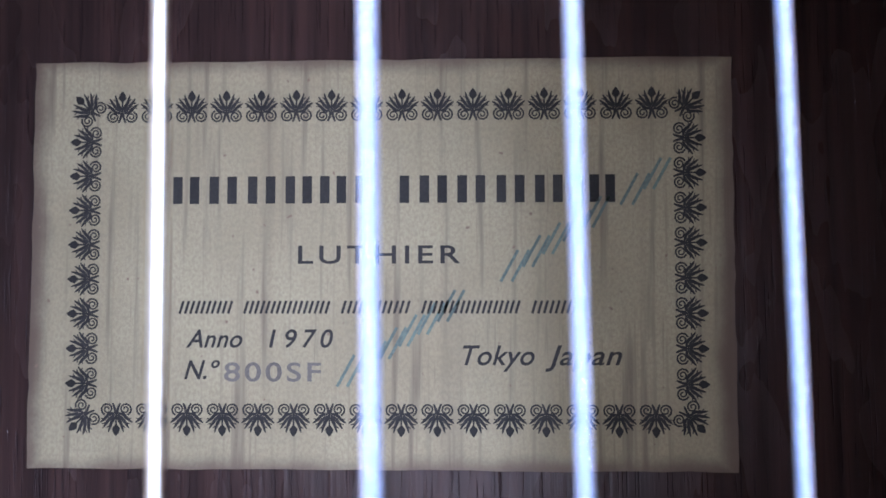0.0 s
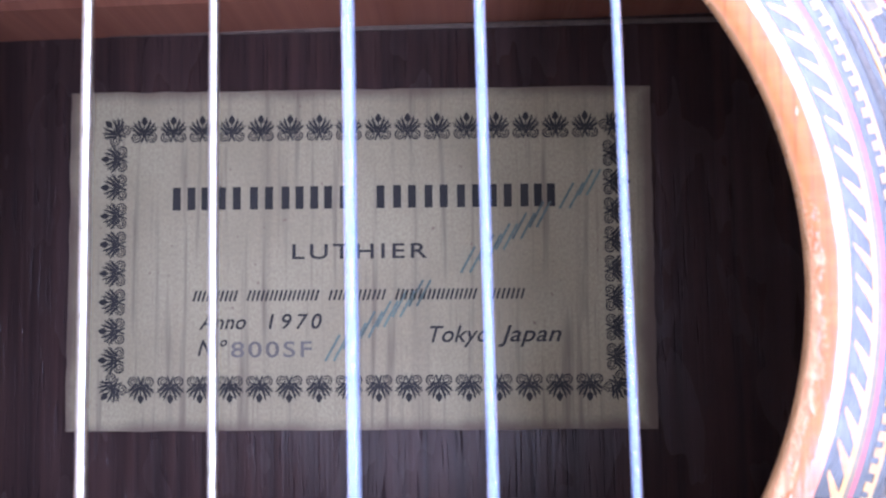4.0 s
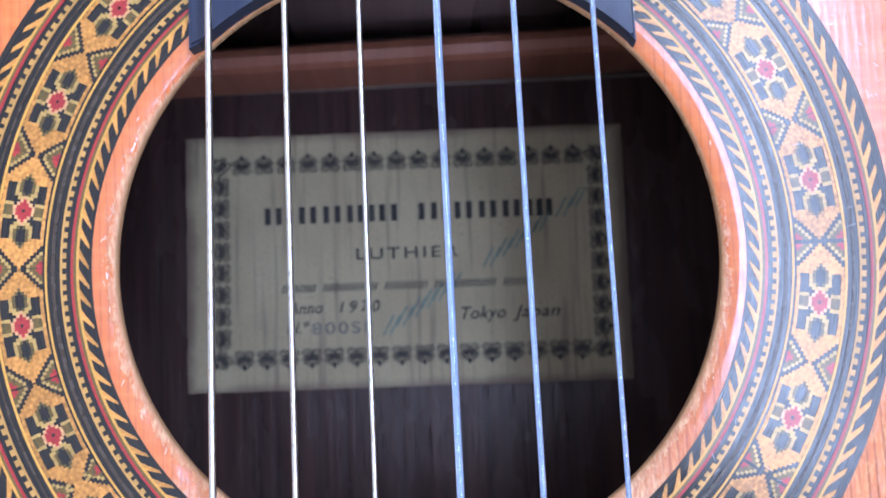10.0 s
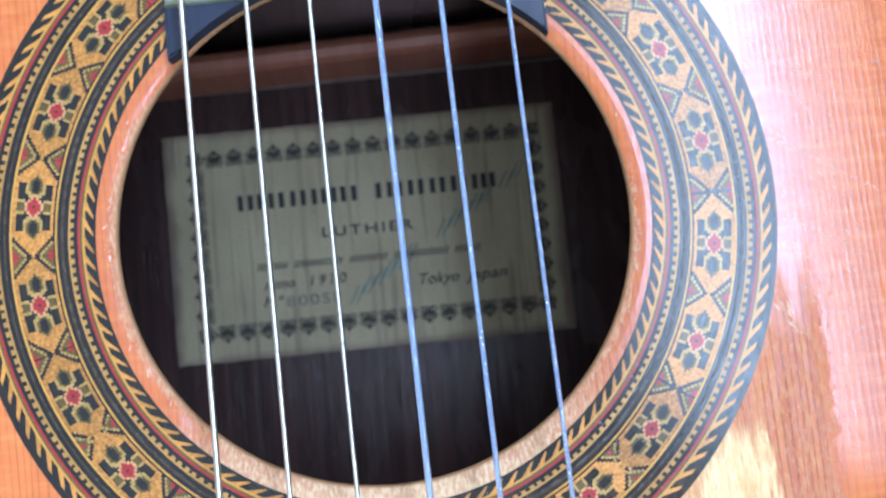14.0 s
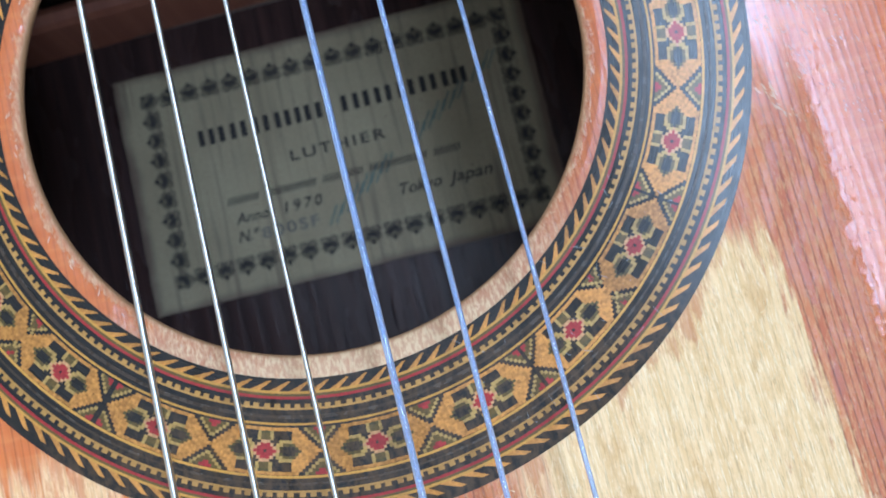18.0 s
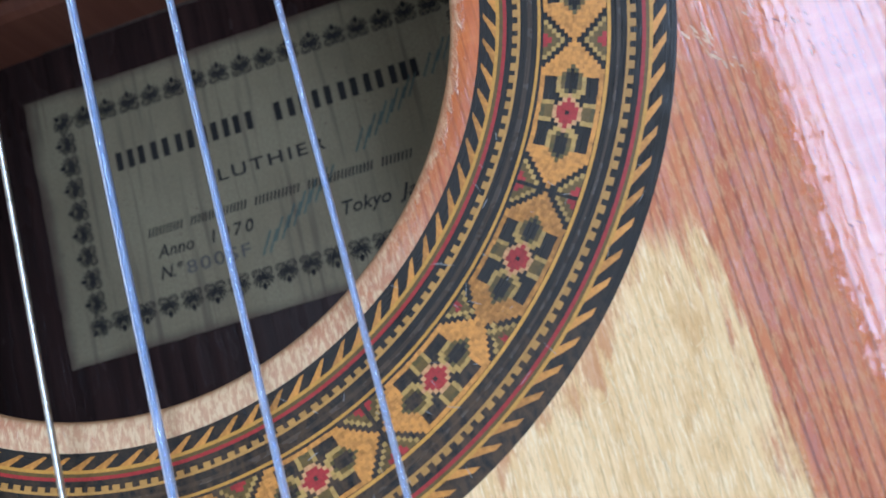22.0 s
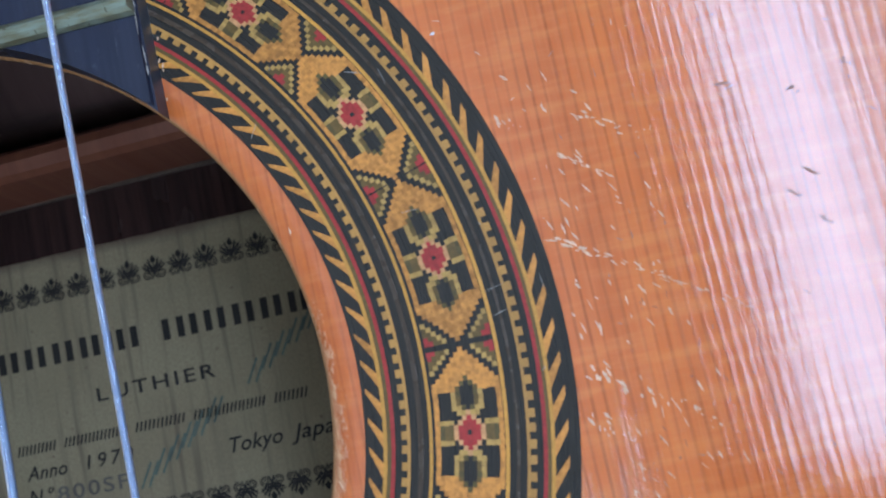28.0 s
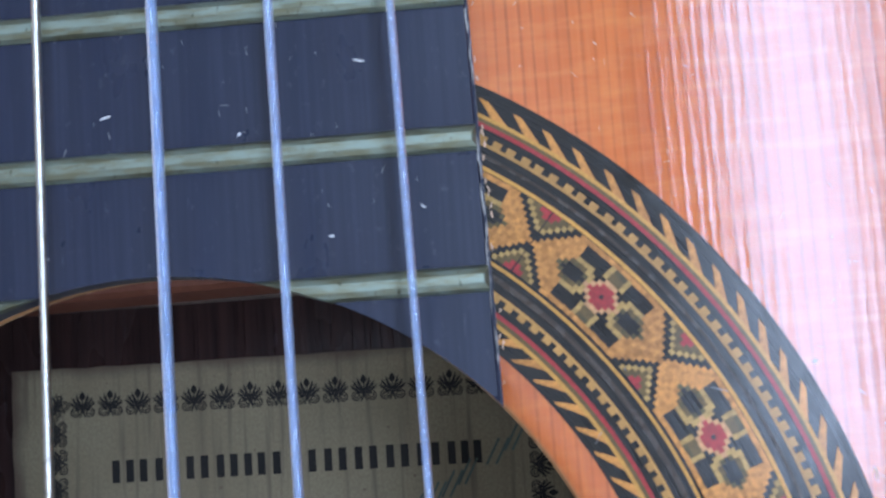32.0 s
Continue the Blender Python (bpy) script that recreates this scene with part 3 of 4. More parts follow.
def neck():
    tip_r, tip_l = 0.0284, 0.0303
    r = 0.0428
    a0, a1 = math.atan2(tip_r, 0.0319), math.atan2(tip_l, -0.0309)
    arc = []
    for i in range(49):
        a, dip = a0 + (a1 - a0) * i / 48, r - 0.0004 * math.sin(math.pi * i / 48)
        arc.append((dip * math.cos(a), dip * math.sin(a)))
    outline = [(-0.0309, tip_l)] + arc[::-1][1:-1] + [(0.0319, tip_r), (fb_edge(NUT_Y, 1), NUT_Y), (fb_edge(NUT_Y, -1), NUT_Y)]
    bm = prism(bmesh.new(), outline, 0.0, FB_Z)
    top = [e for e in bm.edges if all(abs(v.co.z - FB_Z) < 1e-6 for v in e.verts)]
    bmesh.ops.bevel(bm, geom=top, offset=0.0004, segments=2, affect="EDGES")
    board = part("fingerboard", bm, EBONY, guitar, "black scuffed ebony fingerboard with a scooped end")
    prof = [(-0.0012, 0.0), (-0.0012, 0.0002), (-0.0009, 0.0007), (-0.0004, 0.00105), (0.0004, 0.00105), (0.0009, 0.0007), (0.0012, 0.0002), (0.0012, 0.0)]
    for n in range(1, 20):
        y = fret_y(n)
        spans = [(fb_edge(y, -1) + 0.0003, fb_edge(y, 1) - 0.0003)]
        if n == 19:
            spans = [(fb_edge(y, -1) + 0.0003, None), (None, fb_edge(y, 1) - 0.0003)]
        for x0, x1 in spans:
            bm = bmesh.new()
            ends = []
            for x, s in ((x0, 1), (x1, -1)):
                cut = [s * math.sqrt(max(0.0, 0.0424 ** 2 - (y + q[0]) ** 2)) if x is None else x + (0.0004 if q[1] > 0.0009 else 0) * s for q in prof]
                ends.append([bm.verts.new((c, y + q[0], FB_Z + q[1])) for c, q in zip(cut, prof)])
            for i in range(len(prof) - 1):
                bm.faces.new((ends[0][i], ends[0][i + 1], ends[1][i + 1], ends[1][i]))
            bm.faces.new(ends[0][::-1])
            bm.faces.new(ends[1])
            part("fret", bm, BRASS, board, "greenish tarnished brass fret")
    # shaft, nut and plain head, beyond the view
    bm = bmesh.new()
    rows = []
    for i in range(13):
        y = 0.149 + (NUT_Y - 0.149) * i / 12
        x0, x1 = fb_edge(y, -1), fb_edge(y, 1)
        mid, half = (x0 + x1) / 2, (x1 - x0) / 2
        deep = 0.022 + 0.045 * max(0.0, 1 - i / 2.0) ** 2
        rows.append([bm.verts.new((mid - half * math.cos(math.pi * k / 10), y, -0.0001 - deep * math.sin(math.pi * k / 10))) for k in range(11)])
    for p, q in zip(rows, rows[1:]):
        for k in range(10):
            bm.faces.new((p[k], q[k], q[k + 1], p[k + 1]))
        bm.faces.new((p[0], p[10], q[10], q[0]))
    bm.faces.new(rows[0])
    bm.faces.new(rows[-1][::-1])
    part("neck", bm, CEDAR, guitar, "reddish brown wooden neck", True)
    part("nut", box(bmesh.new(), fb_edge(NUT_Y, -1), fb_edge(NUT_Y, 1), NUT_Y, NUT_Y + 0.005, 0.0, FB_Z + 0.002, 0.0005), BONE, guitar)
    head = prism(bmesh.new(), [(-0.026, NUT_Y + 0.005), (0.027, NUT_Y + 0.005), (0.037, NUT_Y + 0.03), (0.035, NUT_Y + 0.185), (-0.035, NUT_Y + 0.185), (-0.037, NUT_Y + 0.03)], -0.018, 0.001)
    part("head", head, ROSEWOOD, guitar)
    sad = NUT_Y - SCALE
    part("bridge", box(bmesh.new(), -0.095, 0.095, sad - 0.018, sad + 0.012, 0.0, 0.0075, 0.002), ROSEWOOD, guitar)
    part("saddle", box(bmesh.new(), -0.040, 0.040, sad - 0.0012, sad + 0.0012, 0.0075, 0.0105, 0.0004), BONE, guitar)


neck()

STRINGS = [  # place across at the hole, lean, height there, radius, wound
    (-0.02677, 0.0101, 0.0110, 0.00050, True), (-0.01638, 0.0050, 0.0111, 0.00044, True), (-0.00636, 0.0025, 0.0112, 0.00037, True),
    (0.00425, -0.0035, 0.0110, 0.00051, False), (0.01465, -0.0073, 0.0105, 0.00042, False), (0.02548, -0.0111, 0.0097, 0.00036, False)]


def string(x0, lean, z0, radius, wound):
    y0, y1 = NUT_Y - SCALE - 0.008, NUT_Y + 0.006
    near0, near1 = -0.115, 0.085
    ys = [y0, -0.15]
    if wound:
        turn = 0.00030
        count = int((near1 - near0) / turn)
        for i in range(count):
            ys += [near0 + turn * i, near0 + turn * (i + 0.3), near0 + turn * (i + 0.55)]
    else:
        ys += [near0, 0.0, near1]
    ys += [0.12, 0.3, y1]
    bm = bmesh.new()
    ring, sides = None, 16
    for n, y in enumerate(ys):
        r = radius
        if wound and near0 <= y < near1 and (n - 2) % 3 == 0:
            r = radius * 0.86
        slope = (0.0086 - z0) / NUT_Y
        c = Vector((x0 + lean * y, y, z0 + slope * y))
        new_ring = [bm.verts.new((c.x + r * math.cos(2 * math.pi * k / sides), c.y, c.z + r * math.sin(2 * math.pi * k / sides))) for k in range(sides)]
        if ring:
            for k in range(sides):
                bm.faces.new((ring[k], ring[(k + 1) % sides], new_ring[(k + 1) % sides], new_ring[k]))
        else:
            bm.faces.new(new_ring[::-1])
        ring = new_ring
    bm.faces.new(ring)
    part("string", bm, WOUND if wound else NYLON, guitar, "silver wound bass string" if wound else "clear nylon treble string, reflected sky blue put into its colour", True)


for row in STRINGS:
    string(*row)

# ---- the rosette ----
rosette = part("rosette", arc_piece(bmesh.new(), 0.0459, 0.0667, 0, 360, -0.0008, 0.00004, 180), BLACK, guitar, "round wooden mosaic inlay of flowers, chevrons and lines")
HIDDEN0, HIDDEN1 = 66.0, 118.0      # the stretch under the fingerboard
BANDS = [(0.0477, 0.04807, YELLOW), (0.04807, 0.04846, OLIVE), (0.04846, 0.04885, RED), (0.05005, 0.05035, CREAM), (0.0511, 0.0516, BROWN), (0.0522, 0.05252, YELLOW),
         (0.05955, 0.05992, YELLOW), (0.0606, 0.0609, BROWN), (0.0616, 0.0619, CREAM), (0.06315, 0.06355, RED), (0.06355, 0.0639, OLIVE), (0.0639, 0.06427, YELLOW)]
for r0, r1, m in BANDS:
    part("ring", arc_piece(bmesh.new(), r0, r1, HIDDEN1, 360 + HIDDEN0, -0.0005, 0.00012, 160), m, rosette)


def pieces(name, me, count, parent):
    for i in range(count):
        a = 360.0 * (i + 0.5) / count
        if not HIDDEN0 < a < HIDDEN1:
            share(name, me, pose(0, 0, 0, 0, 0, a + random.uniform(-0.12, 0.12)), parent)


def sliver(r0, r1, h0, h1, lean):
    """A slanted strip of the rope border: half widths in degrees at both radii."""
    outline = []
    for f, side in ((0.0, -1), (0.5, -1), (1.0, -1), (1.0, 1), (0.5, 1), (0.0, 1)):
        r, q = r0 + (r1 - r0) * f, radians(lean * (f - 0.5) + side * (h0 + (h1 - h0) * f))
        outline.append((r * math.cos(q), r * math.sin(q)))
    return outline


def rings_of_pieces():
    sq_in = mesh_of(arc_piece(bmesh.new(), 0.04950, 0.05005, -0.47, 0.47, -0.0004, 0.00013, 2), "inlay_square", CREAM)
    pieces("inlay_square", sq_in, 212, rosette)
    sq_out = mesh_of(arc_piece(bmesh.new(), 0.0619, 0.0625, -0.40, 0.40, -0.0004, 0.00013, 2), "inlay_block", CREAM)
    pieces("inlay_block", sq_out, 252, rosette)
    ch_in = sliver(0.0463, 0.0477, 0.30, 0.85, -2.5)
    pieces("chevron", mesh_of(prism(bmesh.new(), ch_in[::-1], -0.0004, 0.00012), "chevron", ORANGE), 104, rosette)
    ch_out = sliver(0.06427, 0.0656, 0.72, 0.42, 2.0)
    pieces("rope_sliver", mesh_of(prism(bmesh.new(), ch_out[::-1], -0.0004, 0.00012), "rope_sliver", ORANGE), 124, rosette)


rings_of_pieces()

# one quarter of a flower tile, from its middle outwards: rows along the ring, columns across it
QUARTER = [
    "drrpggto",
    "rrrpggto",
    "rrpdyyyo",
    "rpdddddo",
    "pyyddddo",
    "ntyydddo",
    "nngydddo",
    "nngydddo",
    "nntydddo",
    "nngooooo",
    "ntoooooo",
    "tooooood",
    "oooooodd",
    "oooood.y",
    "ooood.yg",
    "oood.ygg",
    "ood.yggr",
    "od.yggrr",
]
CELLS = {"r": 1, "g": 2, "y": 3, "o": 4, "p": 5, "t": 6}      # material slots; the rest is black ground


def flower(a_mid, a_prev, a_next):
    """A mosaic tile of small cells between the half-way angles to its neighbours."""
    bm = bmesh.new()
    r0, r1, cols, rows = 0.05285, 0.05945, 15, 18
    step = (r1 - r0) / cols
    for j in range(-rows + 1, rows):
        to = a_next if j > 0 else a_prev
        half = abs(to - a_mid) / 2
        unit = half / (rows - 0.5)
        a = a_mid + unit * j
        for i in range(-7, 8):
            key = QUARTER[abs(j)][abs(i)]
            if key in "d.n":
                continue
            rc = r0 + step * (i + 7)
            lift = 0.00012 + random.uniform(0, 0.00003)
            e, g = step * random.uniform(-0.08, 0.08), unit * random.uniform(-0.08, 0.08)
            arc_piece(bm, rc - step * 0.04 + e, rc + step * 1.04 + e, a - unit * 0.54 + g, a + unit * 0.54 + g, -0.0003, lift, 1, CELLS[key])
    ob = new("mosaic_tile", mesh_of(bm, "mosaic_tile", BLACK, RED, OLIVE, TAN, ORANGE, PEACH, DULL))
    ob.parent = rosette
    tagged(ob, "mosaic flower with a red heart and dark petals")


RIGHT = [42.21, 25.69, 8.36, -9.35, -26.19, -42.75, -58.05]
LEFT = [137.73, 154.27, 170.95, 187.53, 203.78, 219.12]
FLOWERS = [58.9] + RIGHT + [RIGHT[-1] - 16.5 * k for k in range(1, 5)] + [a - 360 for a in LEFT[::-1]] + [-239.0]
for before, here, after in zip([75.4] + FLOWERS, FLOWERS, FLOWERS[1:] + [-255.5]):
    flower(here, before, after)

# ---- wear on the soundboard ----
PALE = speckled("bare_wood_scratch", (0.66, 0.44, 0.29), 0.6, 0.25, 3000)
DARK = speckled("dirt_in_dents", (0.38, 0.19, 0.125), 0.6, 0.4, 2500)
RUST = speckled("rusty_dirt", (0.24, 0.10, 0.055), 0.6, 0.4, 2500)
DUST = speckled("white_dust", (0.75, 0.75, 0.74), 0.8, 0.1, 3000)


def fleck(name, x, y, length, width, angle, material, parent, z=0.0):
    """A ragged, very flat sliver lying on a surface."""
    n = 9
    top, low = [], []
    for i in range(n + 1):
        t = i / n
        w = width / 2 * math.sin(math.pi * (0.04 + 0.92 * t)) ** 0.9
        top.append(((t - 0.5) * length, w * random.uniform(0.35, 1.15)))
        low.append(((t - 0.5) * length, -w * random.uniform(0.35, 1.15)))
    ob = part(name, prism(bmesh.new(), low + top[::-1], -0.00005, random.uniform(0.000012, 0.00004)), material, parent)
    ob.matrix_basis = pose(x, y, z, 0, 0, angle)


def trail(x0, y0, x1, y1, count, length, width, spread, angle):
    for i in range(3 * count):
        t = (i // 3 + random.uniform(0.1, 0.9)) / count
        f = random.uniform(0.5, 1.0) * (1.2 - 0.7 * t)
        fleck("scratch", x0 + (x1 - x0) * t + random.uniform(-1.5, 1.5) * spread, y0 + (y1 - y0) * t + random.uniform(-1, 1) * spread,
              length * f * random.uniform(0.5, 1.1), width * f * random.uniform(0.35, 0.85), angle + random.uniform(-22, 22), PALE, board_top)


trail(0.0672, 0.0074, 0.0775, 0.0012, 9, 0.0014, 0.00055, 0.0003, -28)
trail(0.0765, 0.0015, 0.0845, -0.0036, 7, 0.0012, 0.00022, 0.0002, -32)
trail(0.0700, 0.0152, 0.0745, 0.0120, 5, 0.0017, 0.0006, 0.0002, -34)
trail(0.0725, 0.0188, 0.0782, 0.0155, 6, 0.0008, 0.0005, 0.0004, -40)
trail(0.0640, 0.0206, 0.0664, 0.0190, 3, 0.0010, 0.00045, 0.0004, -60)
trail(0.0660, 0.0246, 0.0666, 0.0240, 1, 0.0013, 0.0005, 0.0001, -50)
trail(0.0676, -0.0055, 0.0795, -0.0138, 10, 0.0013, 0.0006, 0.0006, -64)
trail(0.0665, -0.0095, 0.0700, -0.0135, 5, 0.0011, 0.0006, 0.0006, -70)
trail(0.0645, -0.0200, 0.0690, -0.0270, 9, 0.0017, 0.0006, 0.0008, -66)
trail(0.0690, -0.0160, 0.0800, -0.0290, 10, 0.0012, 0.0004, 0.0012, -70)
trail(0.0735, 0.0360, 0.0750, 0.0340, 2, 0.0014, 0.0003, 0.0003, -62)
for x, y, n, a in ((0.0930, 0.0165, 0.0011, 10), (0.0926, 0.0083, 0.0016, -40), (0.0905, 0.0066, 0.0014, -35), (0.0928, 0.0034, 0.0012, -55), (0.0780, 0.0429, 0.0022, 3),
                   (0.0868, 0.0185, 0.0019, -4), (0.0985, 0.0180, 0.0009, 60), (0.0700, 0.0540, 0.0020, 2), (0.0865, 0.0310, 0.0014, -50)):
    fleck("dent", x, y, n * 0.85, 0.0004, a, DARK, board_top)
    fleck("dent", x + 0.0006, y - 0.0005, n * 0.5, 0.00025, a + 20, DARK, board_top)
for i in range(30):
    a = radians(random.choice((random.uniform(-160, 25), random.uniform(150, 260), random.uniform(150, 260))))
    r = random.uniform(0.0436, 0.0448)
    fleck("scratch", r * math.cos(a), r * math.sin(a), random.uniform(0.0005, 0.0012), random.uniform(0.00012, 0.0003), 90 + random.gauss(0, 16), PALE, board_top)
for i in range(60):
    y = random.gauss(-0.002, 0.011)
    x = 0.0672 + abs(random.gauss(0, 0.0065)) + max(0.0, -y - 0.01) * 0.2
    fleck("scratch", x, y, random.uniform(0.0004, 0.0014), random.uniform(0.00010, 0.00030), random.gauss(-68, 12), PALE, board_top)
# tiny ticks in the old varnish
for i in range(36):
    y = random.uniform(-0.066, 0.0)
    fleck("dent", 0.0725 + abs(random.gauss(0, 0.004)), y, random.uniform(0.0003, 0.0010), random.uniform(0.00008, 0.00018), random.gauss(-72, 25), RUST, board_top)
for i in range(70):
    fleck("dent", random.uniform(0.070, 0.104), random.uniform(-0.020, 0.064), random.uniform(0.0003, 0.0011), random.uniform(0.00008, 0.00018), random.gauss(-75, 30), DARK, board_top)
for i in range(44):
    a = radians(random.uniform(5, 62))
    r = random.uniform(0.0675, 0.084)
    fleck("scratch", r * math.cos(a), r * math.sin(a), random.uniform(0.0002, 0.0009), random.uniform(0.00006, 0.00014), random.gauss(-70, 35), PALE, board_top)
STRAW = speckled("pale_wood_fibre", (0.72, 0.55, 0.30), 0.6, 0.15, 3000)
for i in range(120):
    y = random.uniform(-0.080, -0.048)
    x = random.uniform(max(0.012, math.sqrt(max(0.0, 0.0675 ** 2 - y * y)) + 0.001), 0.0575)
    bm = bmesh.new()
    n, w, bend = random.uniform(0.0006, 0.0022), random.uniform(0.00005, 0.00012), random.uniform(-0.5, 0.5)
    stroke(bm, spline([(0, 0), (n * 0.35, n * bend * 0.4), (n * 0.7, n * bend * 0.3), (n, -n * bend * 0.4)], 3), w, w * 0.6, 0.0, w)
    ob = part("wood_fibre", bm, STRAW, board_top)
    ob.matrix_basis = pose(x, y, 0.00003, 0, 0, random.gauss(-80, 45))
fleck("dust_speck", 0.0603, 0.0305, 0.0005, 0.0003, 10, DUST, board_top, 0.0002)
for x, y, n in ((0.0175, 0.0449, 0.0006), (-0.0030, 0.0576, 0.0011), (0.0210, 0.0610, 0.0012), (0.0095, 0.0550, 0.0005), (-0.0090, 0.0448, 0.0005), (0.0260, 0.0470, 0.0006)):
    fleck("dust_speck", x, y, n, 0.00022, random.uniform(-90, 90), DUST, board_top, FB_Z + 0.00002)

HAIR = speckled("grey_scratch_and_gleam", (0.30, 0.29, 0.28), 0.6, 0.2, 3000)
for i in range(48):
    a, r = radians(random.choice((random.uniform(-75, 40), random.uniform(-85, -25), random.uniform(-60, -30)))), random.uniform(0.0465, 0.0660)
    fleck("scratch", r * math.cos(a), r * math.sin(a), random.uniform(0.0004, 0.0022), random.uniform(0.00004, 0.00009), random.uniform(-90, 90), HAIR, rosette, 0.00013)
# scuffs of the fingerboard, and grey flecks that paint the highlight along its corner
for i in range(34):
    y = random.uniform(0.031, 0.090)
    fleck("scratch", fb_edge(y, 1) - random.uniform(0.0001, 0.0003), y, random.uniform(0.0008, 0.0030), random.uniform(0.00012, 0.00026), 90 + random.uniform(-4, 4), HAIR, board_top, FB_Z + 0.00002)
for i in range(60):
    y = random.uniform(0.046, 0.080)
    fleck("scratch", random.uniform(-0.012, 0.026), y, random.uniform(0.0002, 0.0009), random.uniform(0.00003, 0.00008), random.gauss(90, 30), HAIR, board_top, FB_Z + 0.00002)
for i in range(26):
    y = random.uniform(0.030, 0.072)
    fleck("glue_crumb", fb_edge(y, 1) + random.uniform(0.0001, 0.0005), y, random.uniform(0.0003, 0.0008), random.uniform(0.00012, 0.00026), random.uniform(60, 120), PALE, board_top, 0.0002)

# ---- the label ----
label = new("paper_label")
label.parent = guitar
label.matrix_basis = pose(-0.0047, 0.0085, -DEPTH, 0, 0, -0.58)
tagged(label, "yellowed printed paper label glued inside on the back")
LW, LH, PRINT = 0.0472, 0.0275, 0.00022


def label_sheet():
    bm = bmesh.new()
    outline = []
    for k in range(120):
        t = k / 30
        e = int(t)
        f = t - e
        x, y = ((-LW + 2 * LW * f, -LH), (LW, -LH + 2 * LH * f), (LW - 2 * LW * f, LH), (-LW, LH - 2 * LH * f))[e]
        outline.append((x + random.uniform(-1, 1) * 0.00012, y + random.uniform(-1, 1) * 0.00012))
    part("sheet", prism(bm, outline, 0.0, 0.0002), PAPER, label)


label_sheet()


def ornament_mesh():
    """A palmette: three pairs of leaves and a bud over two scrolls."""
    bm = bmesh.new()
    z0, z1 = PRINT - 0.0001, PRINT + 0.00002
    u = 0.00210
    thin, fat = 0.105 * u, 0.140 * u
    for s in (1, -1):
        for pts in (((0.10, -0.34), (0.46, -0.26), (0.74, 0.02), (1.06, 0.26)), ((0.08, -0.24), (0.38, -0.02), (0.60, 0.26), (0.84, 0.62)),
                    ((0.05, -0.12), (0.22, 0.12), (0.36, 0.42), (0.48, 0.86))):
            stroke(bm, spline([(s * a * u, b * u) for a, b in pts], 4), thin, 0.05 * u, z0, z1, fat)
        for a, b, c, d in ((0.74, 0.02, 1.00, -0.02), (0.60, 0.26, 0.92, 0.34), (0.36, 0.42, 0.62, 0.58)):
            stroke(bm, [(s * a * u, b * u), (s * c * u, d * u)], 0.11 * u, 0.05 * u, z0, z1)
        turn = [(s * (0.58 + 0.42 * (1 - 0.046 * q) * math.cos(1.2 - q * 0.62)) * u, (-0.60 + 0.40 * (1 - 0.046 * q) * math.sin(1.2 - q * 0.62)) * u) for q in range(19)]
        stroke(bm, turn, 0.12 * u, 0.09 * u, z0, z1)
        stroke(bm, spline([(0.05 * s * u, -0.30 * u), (0.10 * s * u, -0.62 * u), (0.24 * s * u, -0.98 * u)], 3), 0.13 * u, 0.10 * u, z0, z1, 0.05 * u)
        stroke(bm, [(0.0, 0.44 * u), (0.17 * s * u, 0.66 * u), (0.12 * s * u, 0.82 * u), (0.0, 1.08 * u)], 0.15 * u, 0.07 * u, z0, z1, 0.10 * u)
    stroke(bm, [(0.0, -0.50 * u), (0.0, 0.52 * u)], 0.15 * u, 0.10 * u, z0, z1)
    stroke(bm, [(0.0, 0.50 * u), (0.0, 0.95 * u)], 0.20 * u, 0.12 * u, z0, z1)
    return mesh_of(bm, "ornament", INK)


def border():
    orn = ornament_mesh()
    xa, xb, ya, yb = -0.0399, 0.0414, -0.0208, 0.0212
    for i in range(16):
        x = xa + (xb - xa) * (i + 1) / 17
        share("ornament", orn, pose(x, yb, 0), label)
        share("ornament", orn, pose(x, ya, 0, 0, 0, 180), label)
    for i in range(8):
        y = ya + (yb - ya) * (i + 1) / 9
        share("ornament", orn, pose(xa, y, 0, 0, 0, 90), label)
        share("ornament", orn, pose(xb, y, 0, 0, 0, -90), label)
    for x, y, a in ((xb, yb, -45), (xa, yb, 45), (xa, ya, 135), (xb, ya, 225)):
        share("corner_ornament", orn, pose(x, y, 0.000004, 0, 0, a), label)


border()


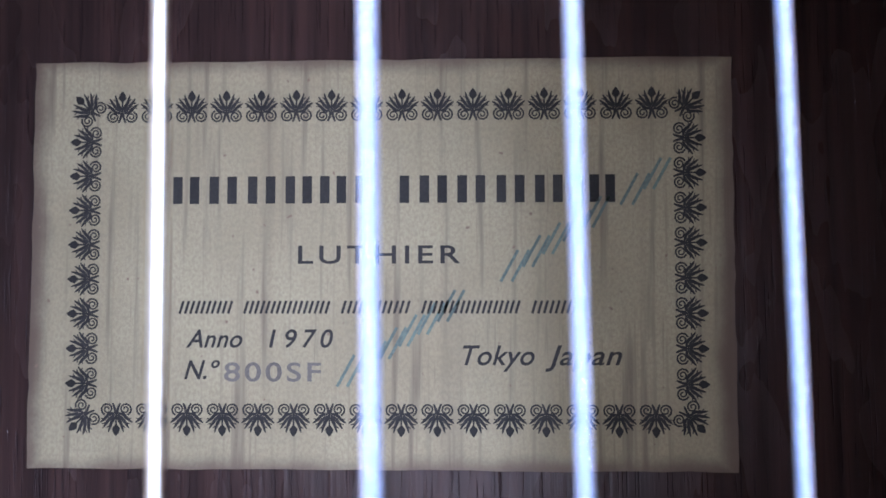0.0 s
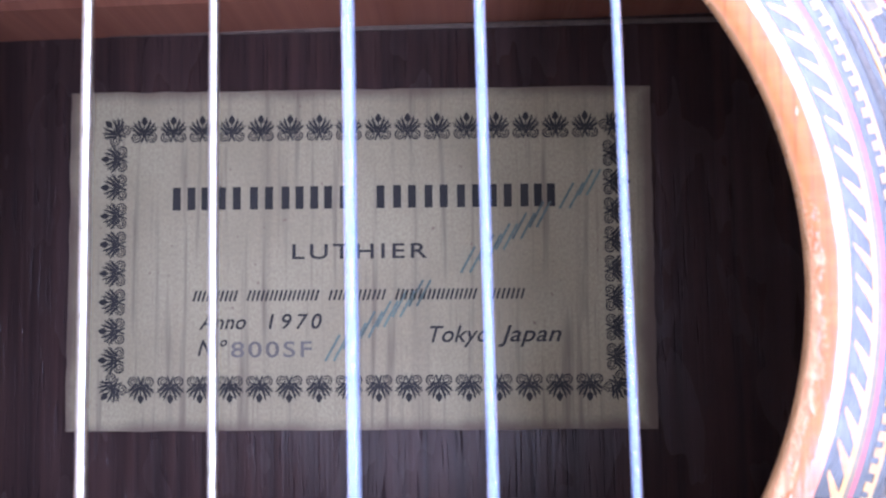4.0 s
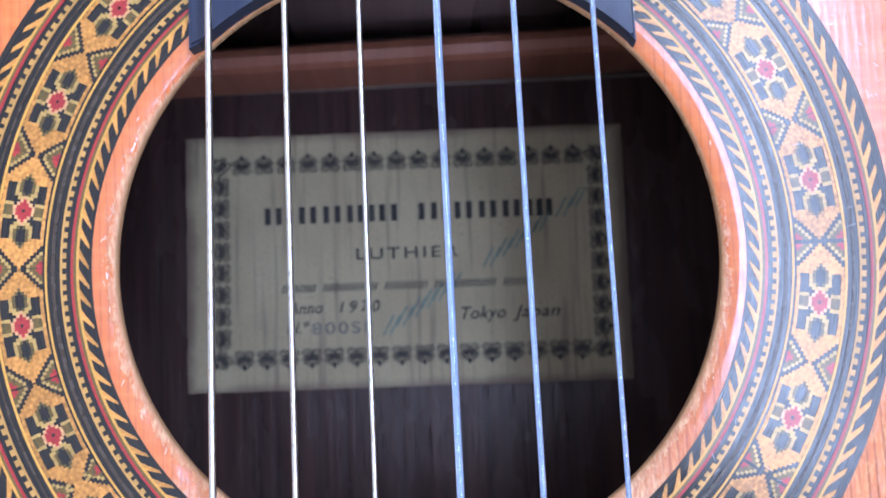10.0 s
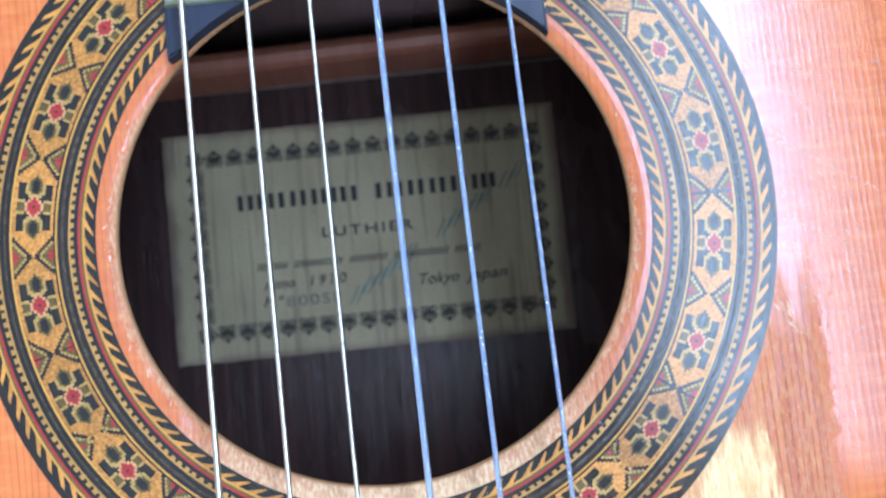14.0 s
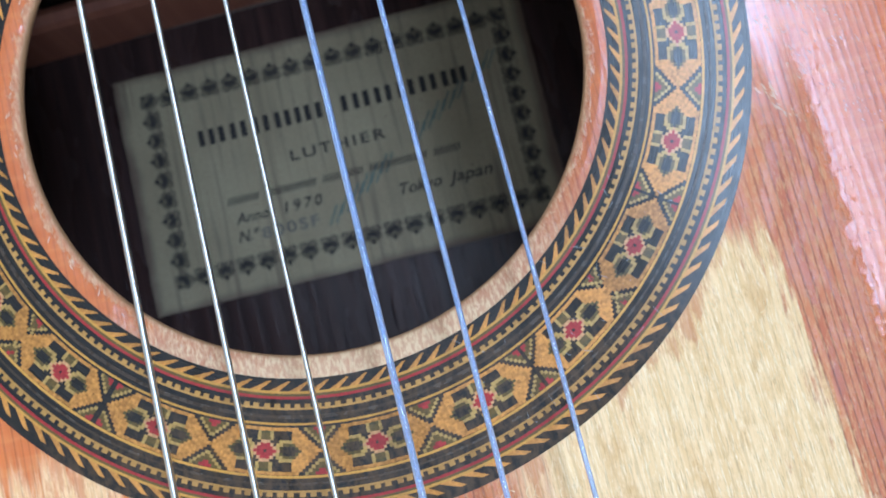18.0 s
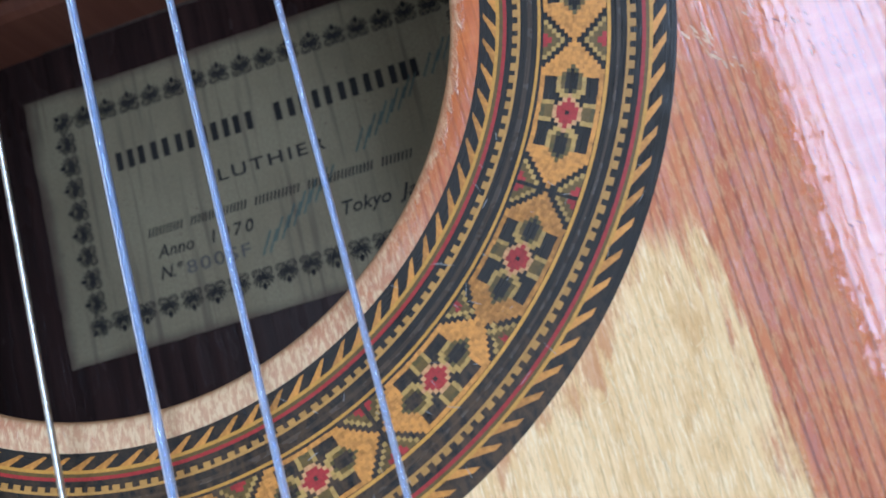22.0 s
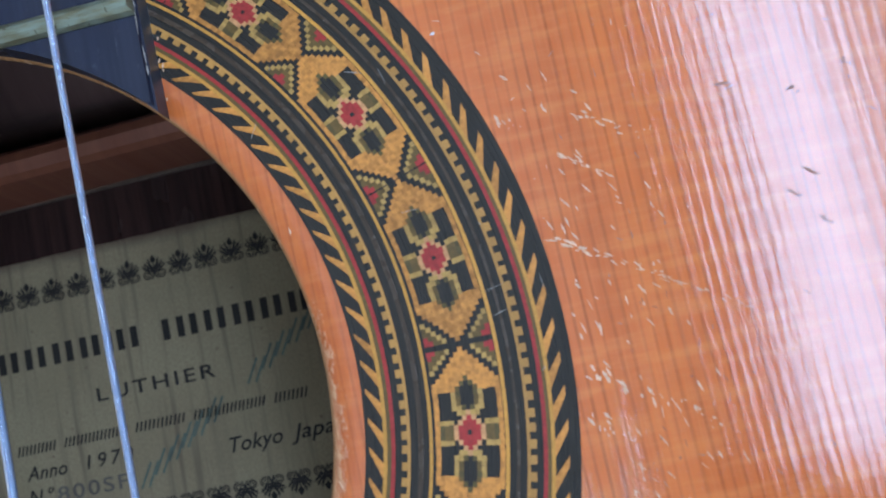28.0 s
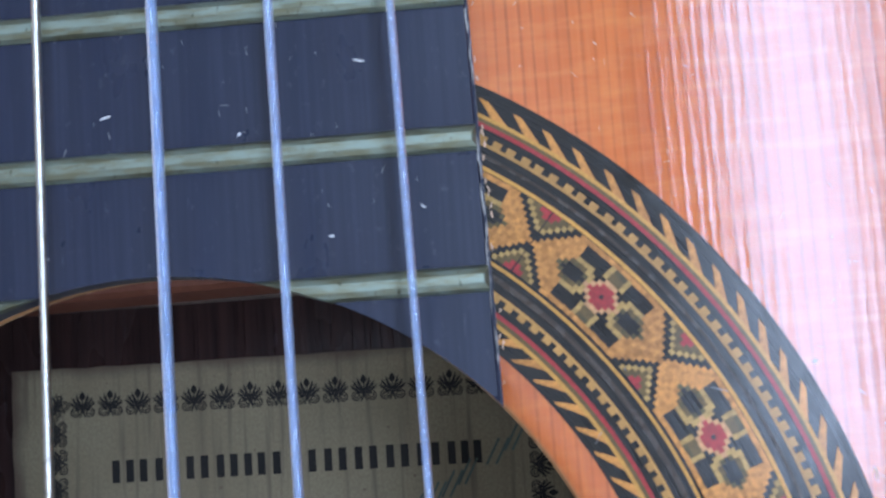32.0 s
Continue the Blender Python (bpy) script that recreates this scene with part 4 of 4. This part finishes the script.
def lettering(text, x0, x1, y0, height, material, shear=0.0, gap=1.0, heavy=0.012):
    """Printed words from x0 to x1 on the label, standing on y0."""
    cu = bpy.data.curves.new("lettering", "FONT")
    cu.body, cu.size, cu.shear, cu.space_character = text, 1.0, shear, gap
    cu.extrude, cu.offset = 0.01, heavy
    tmp = bpy.data.objects.new("tmp", cu)
    scene.collection.objects.link(tmp)
    dg = bpy.context.evaluated_depsgraph_get()
    me = bpy.data.meshes.new_from_object(tmp.evaluated_get(dg))
    bpy.data.objects.remove(tmp)
    xs = [v.co.x for v in me.vertices]
    ys = [v.co.y for v in me.vertices]
    sx, sy = (x1 - x0) / (max(xs) - min(xs)), height / 0.73
    low = min(xs)
    for v in me.vertices:
        v.co = ((v.co.x - low) * sx + x0, v.co.y * sy + y0, PRINT + 0.00002 + v.co.z * 0.003)
    me.name = "lettering"
    me.materials.clear()
    me.materials.append(material)
    ob = new("lettering", me)
    ob.parent = label
    return ob


lettering("LUTHIER", -0.0108, 0.0110, -0.00010, 0.0025, INK, 0.0, 1.25)
lettering("Anno", -0.0258, -0.0182, -0.0113, 0.0025, INK, 0.3, 1.05)
lettering("1970", -0.0146, -0.0060, -0.0113, 0.0025, INK, 0.2, 1.4)
lettering("N.º", -0.0260, -0.0212, -0.0155, 0.0026, INK, 0.3)
lettering("800SF", -0.0206, -0.0076, -0.0158, 0.0026, FAINT, 0.0, 1.2)
lettering("Tokyo", 0.0113, 0.0208, -0.0136, 0.0027, INK, 0.3, 1.05)
lettering("Japan", 0.0222, 0.0323, -0.0136, 0.0027, INK, 0.3, 1.05)


def bars(x0, y0, widths, height, thick, lean, material, space, rise=0.0, slots=(0.22, 0.78)):
    """Plain upright or leaning bars, two to a letter's width."""
    x = x0
    for w in widths:
        if w > 0:
            bm = bmesh.new()
            for f in slots:
                cx, cy = x + w * f, y0 + rise * (x - x0)
                stroke(bm, [(cx - lean * height / 2, cy), (cx + lean * height / 2, cy + height)], thick, thick, PRINT - 0.0001, PRINT + 0.00002)
            part("printed_bar", bm, material, label)
        x += abs(w) + space


NAME = [0.00427, 0.00479, 0.0050, 0.00479, 0.00427, 0.00458, -0.0033, 0.00479, 0.00479, 0.0050, 0.00479, 0.00479, 0.00375]
bars(-0.0306, 0.0080, NAME, 0.0037, 0.00130, 0.0, INK, 0.00029)
bars(-0.0268, -0.0068, [0.00133] * 5 + [-0.00133] + [0.00133] * 8 + [-0.00133] + [0.00142] * 6 + [-0.00133] + [0.00133] * 9 + [-0.00133] + [0.00142] * 4, 0.0017, 0.00034, 0.3, INK, 0.00013)
bars(-0.0048, -0.0165, [0.0024, 0.0024, 0.0022, 0.0020, 0.0022, 0.0022, -0.0052, 0.0026, 0.0022, 0.0022, 0.0024, 0.0020, -0.0018, 0.0028, 0.0022], 0.0042, 0.00040, 0.55, GREEN, 0.00045, 0.64)
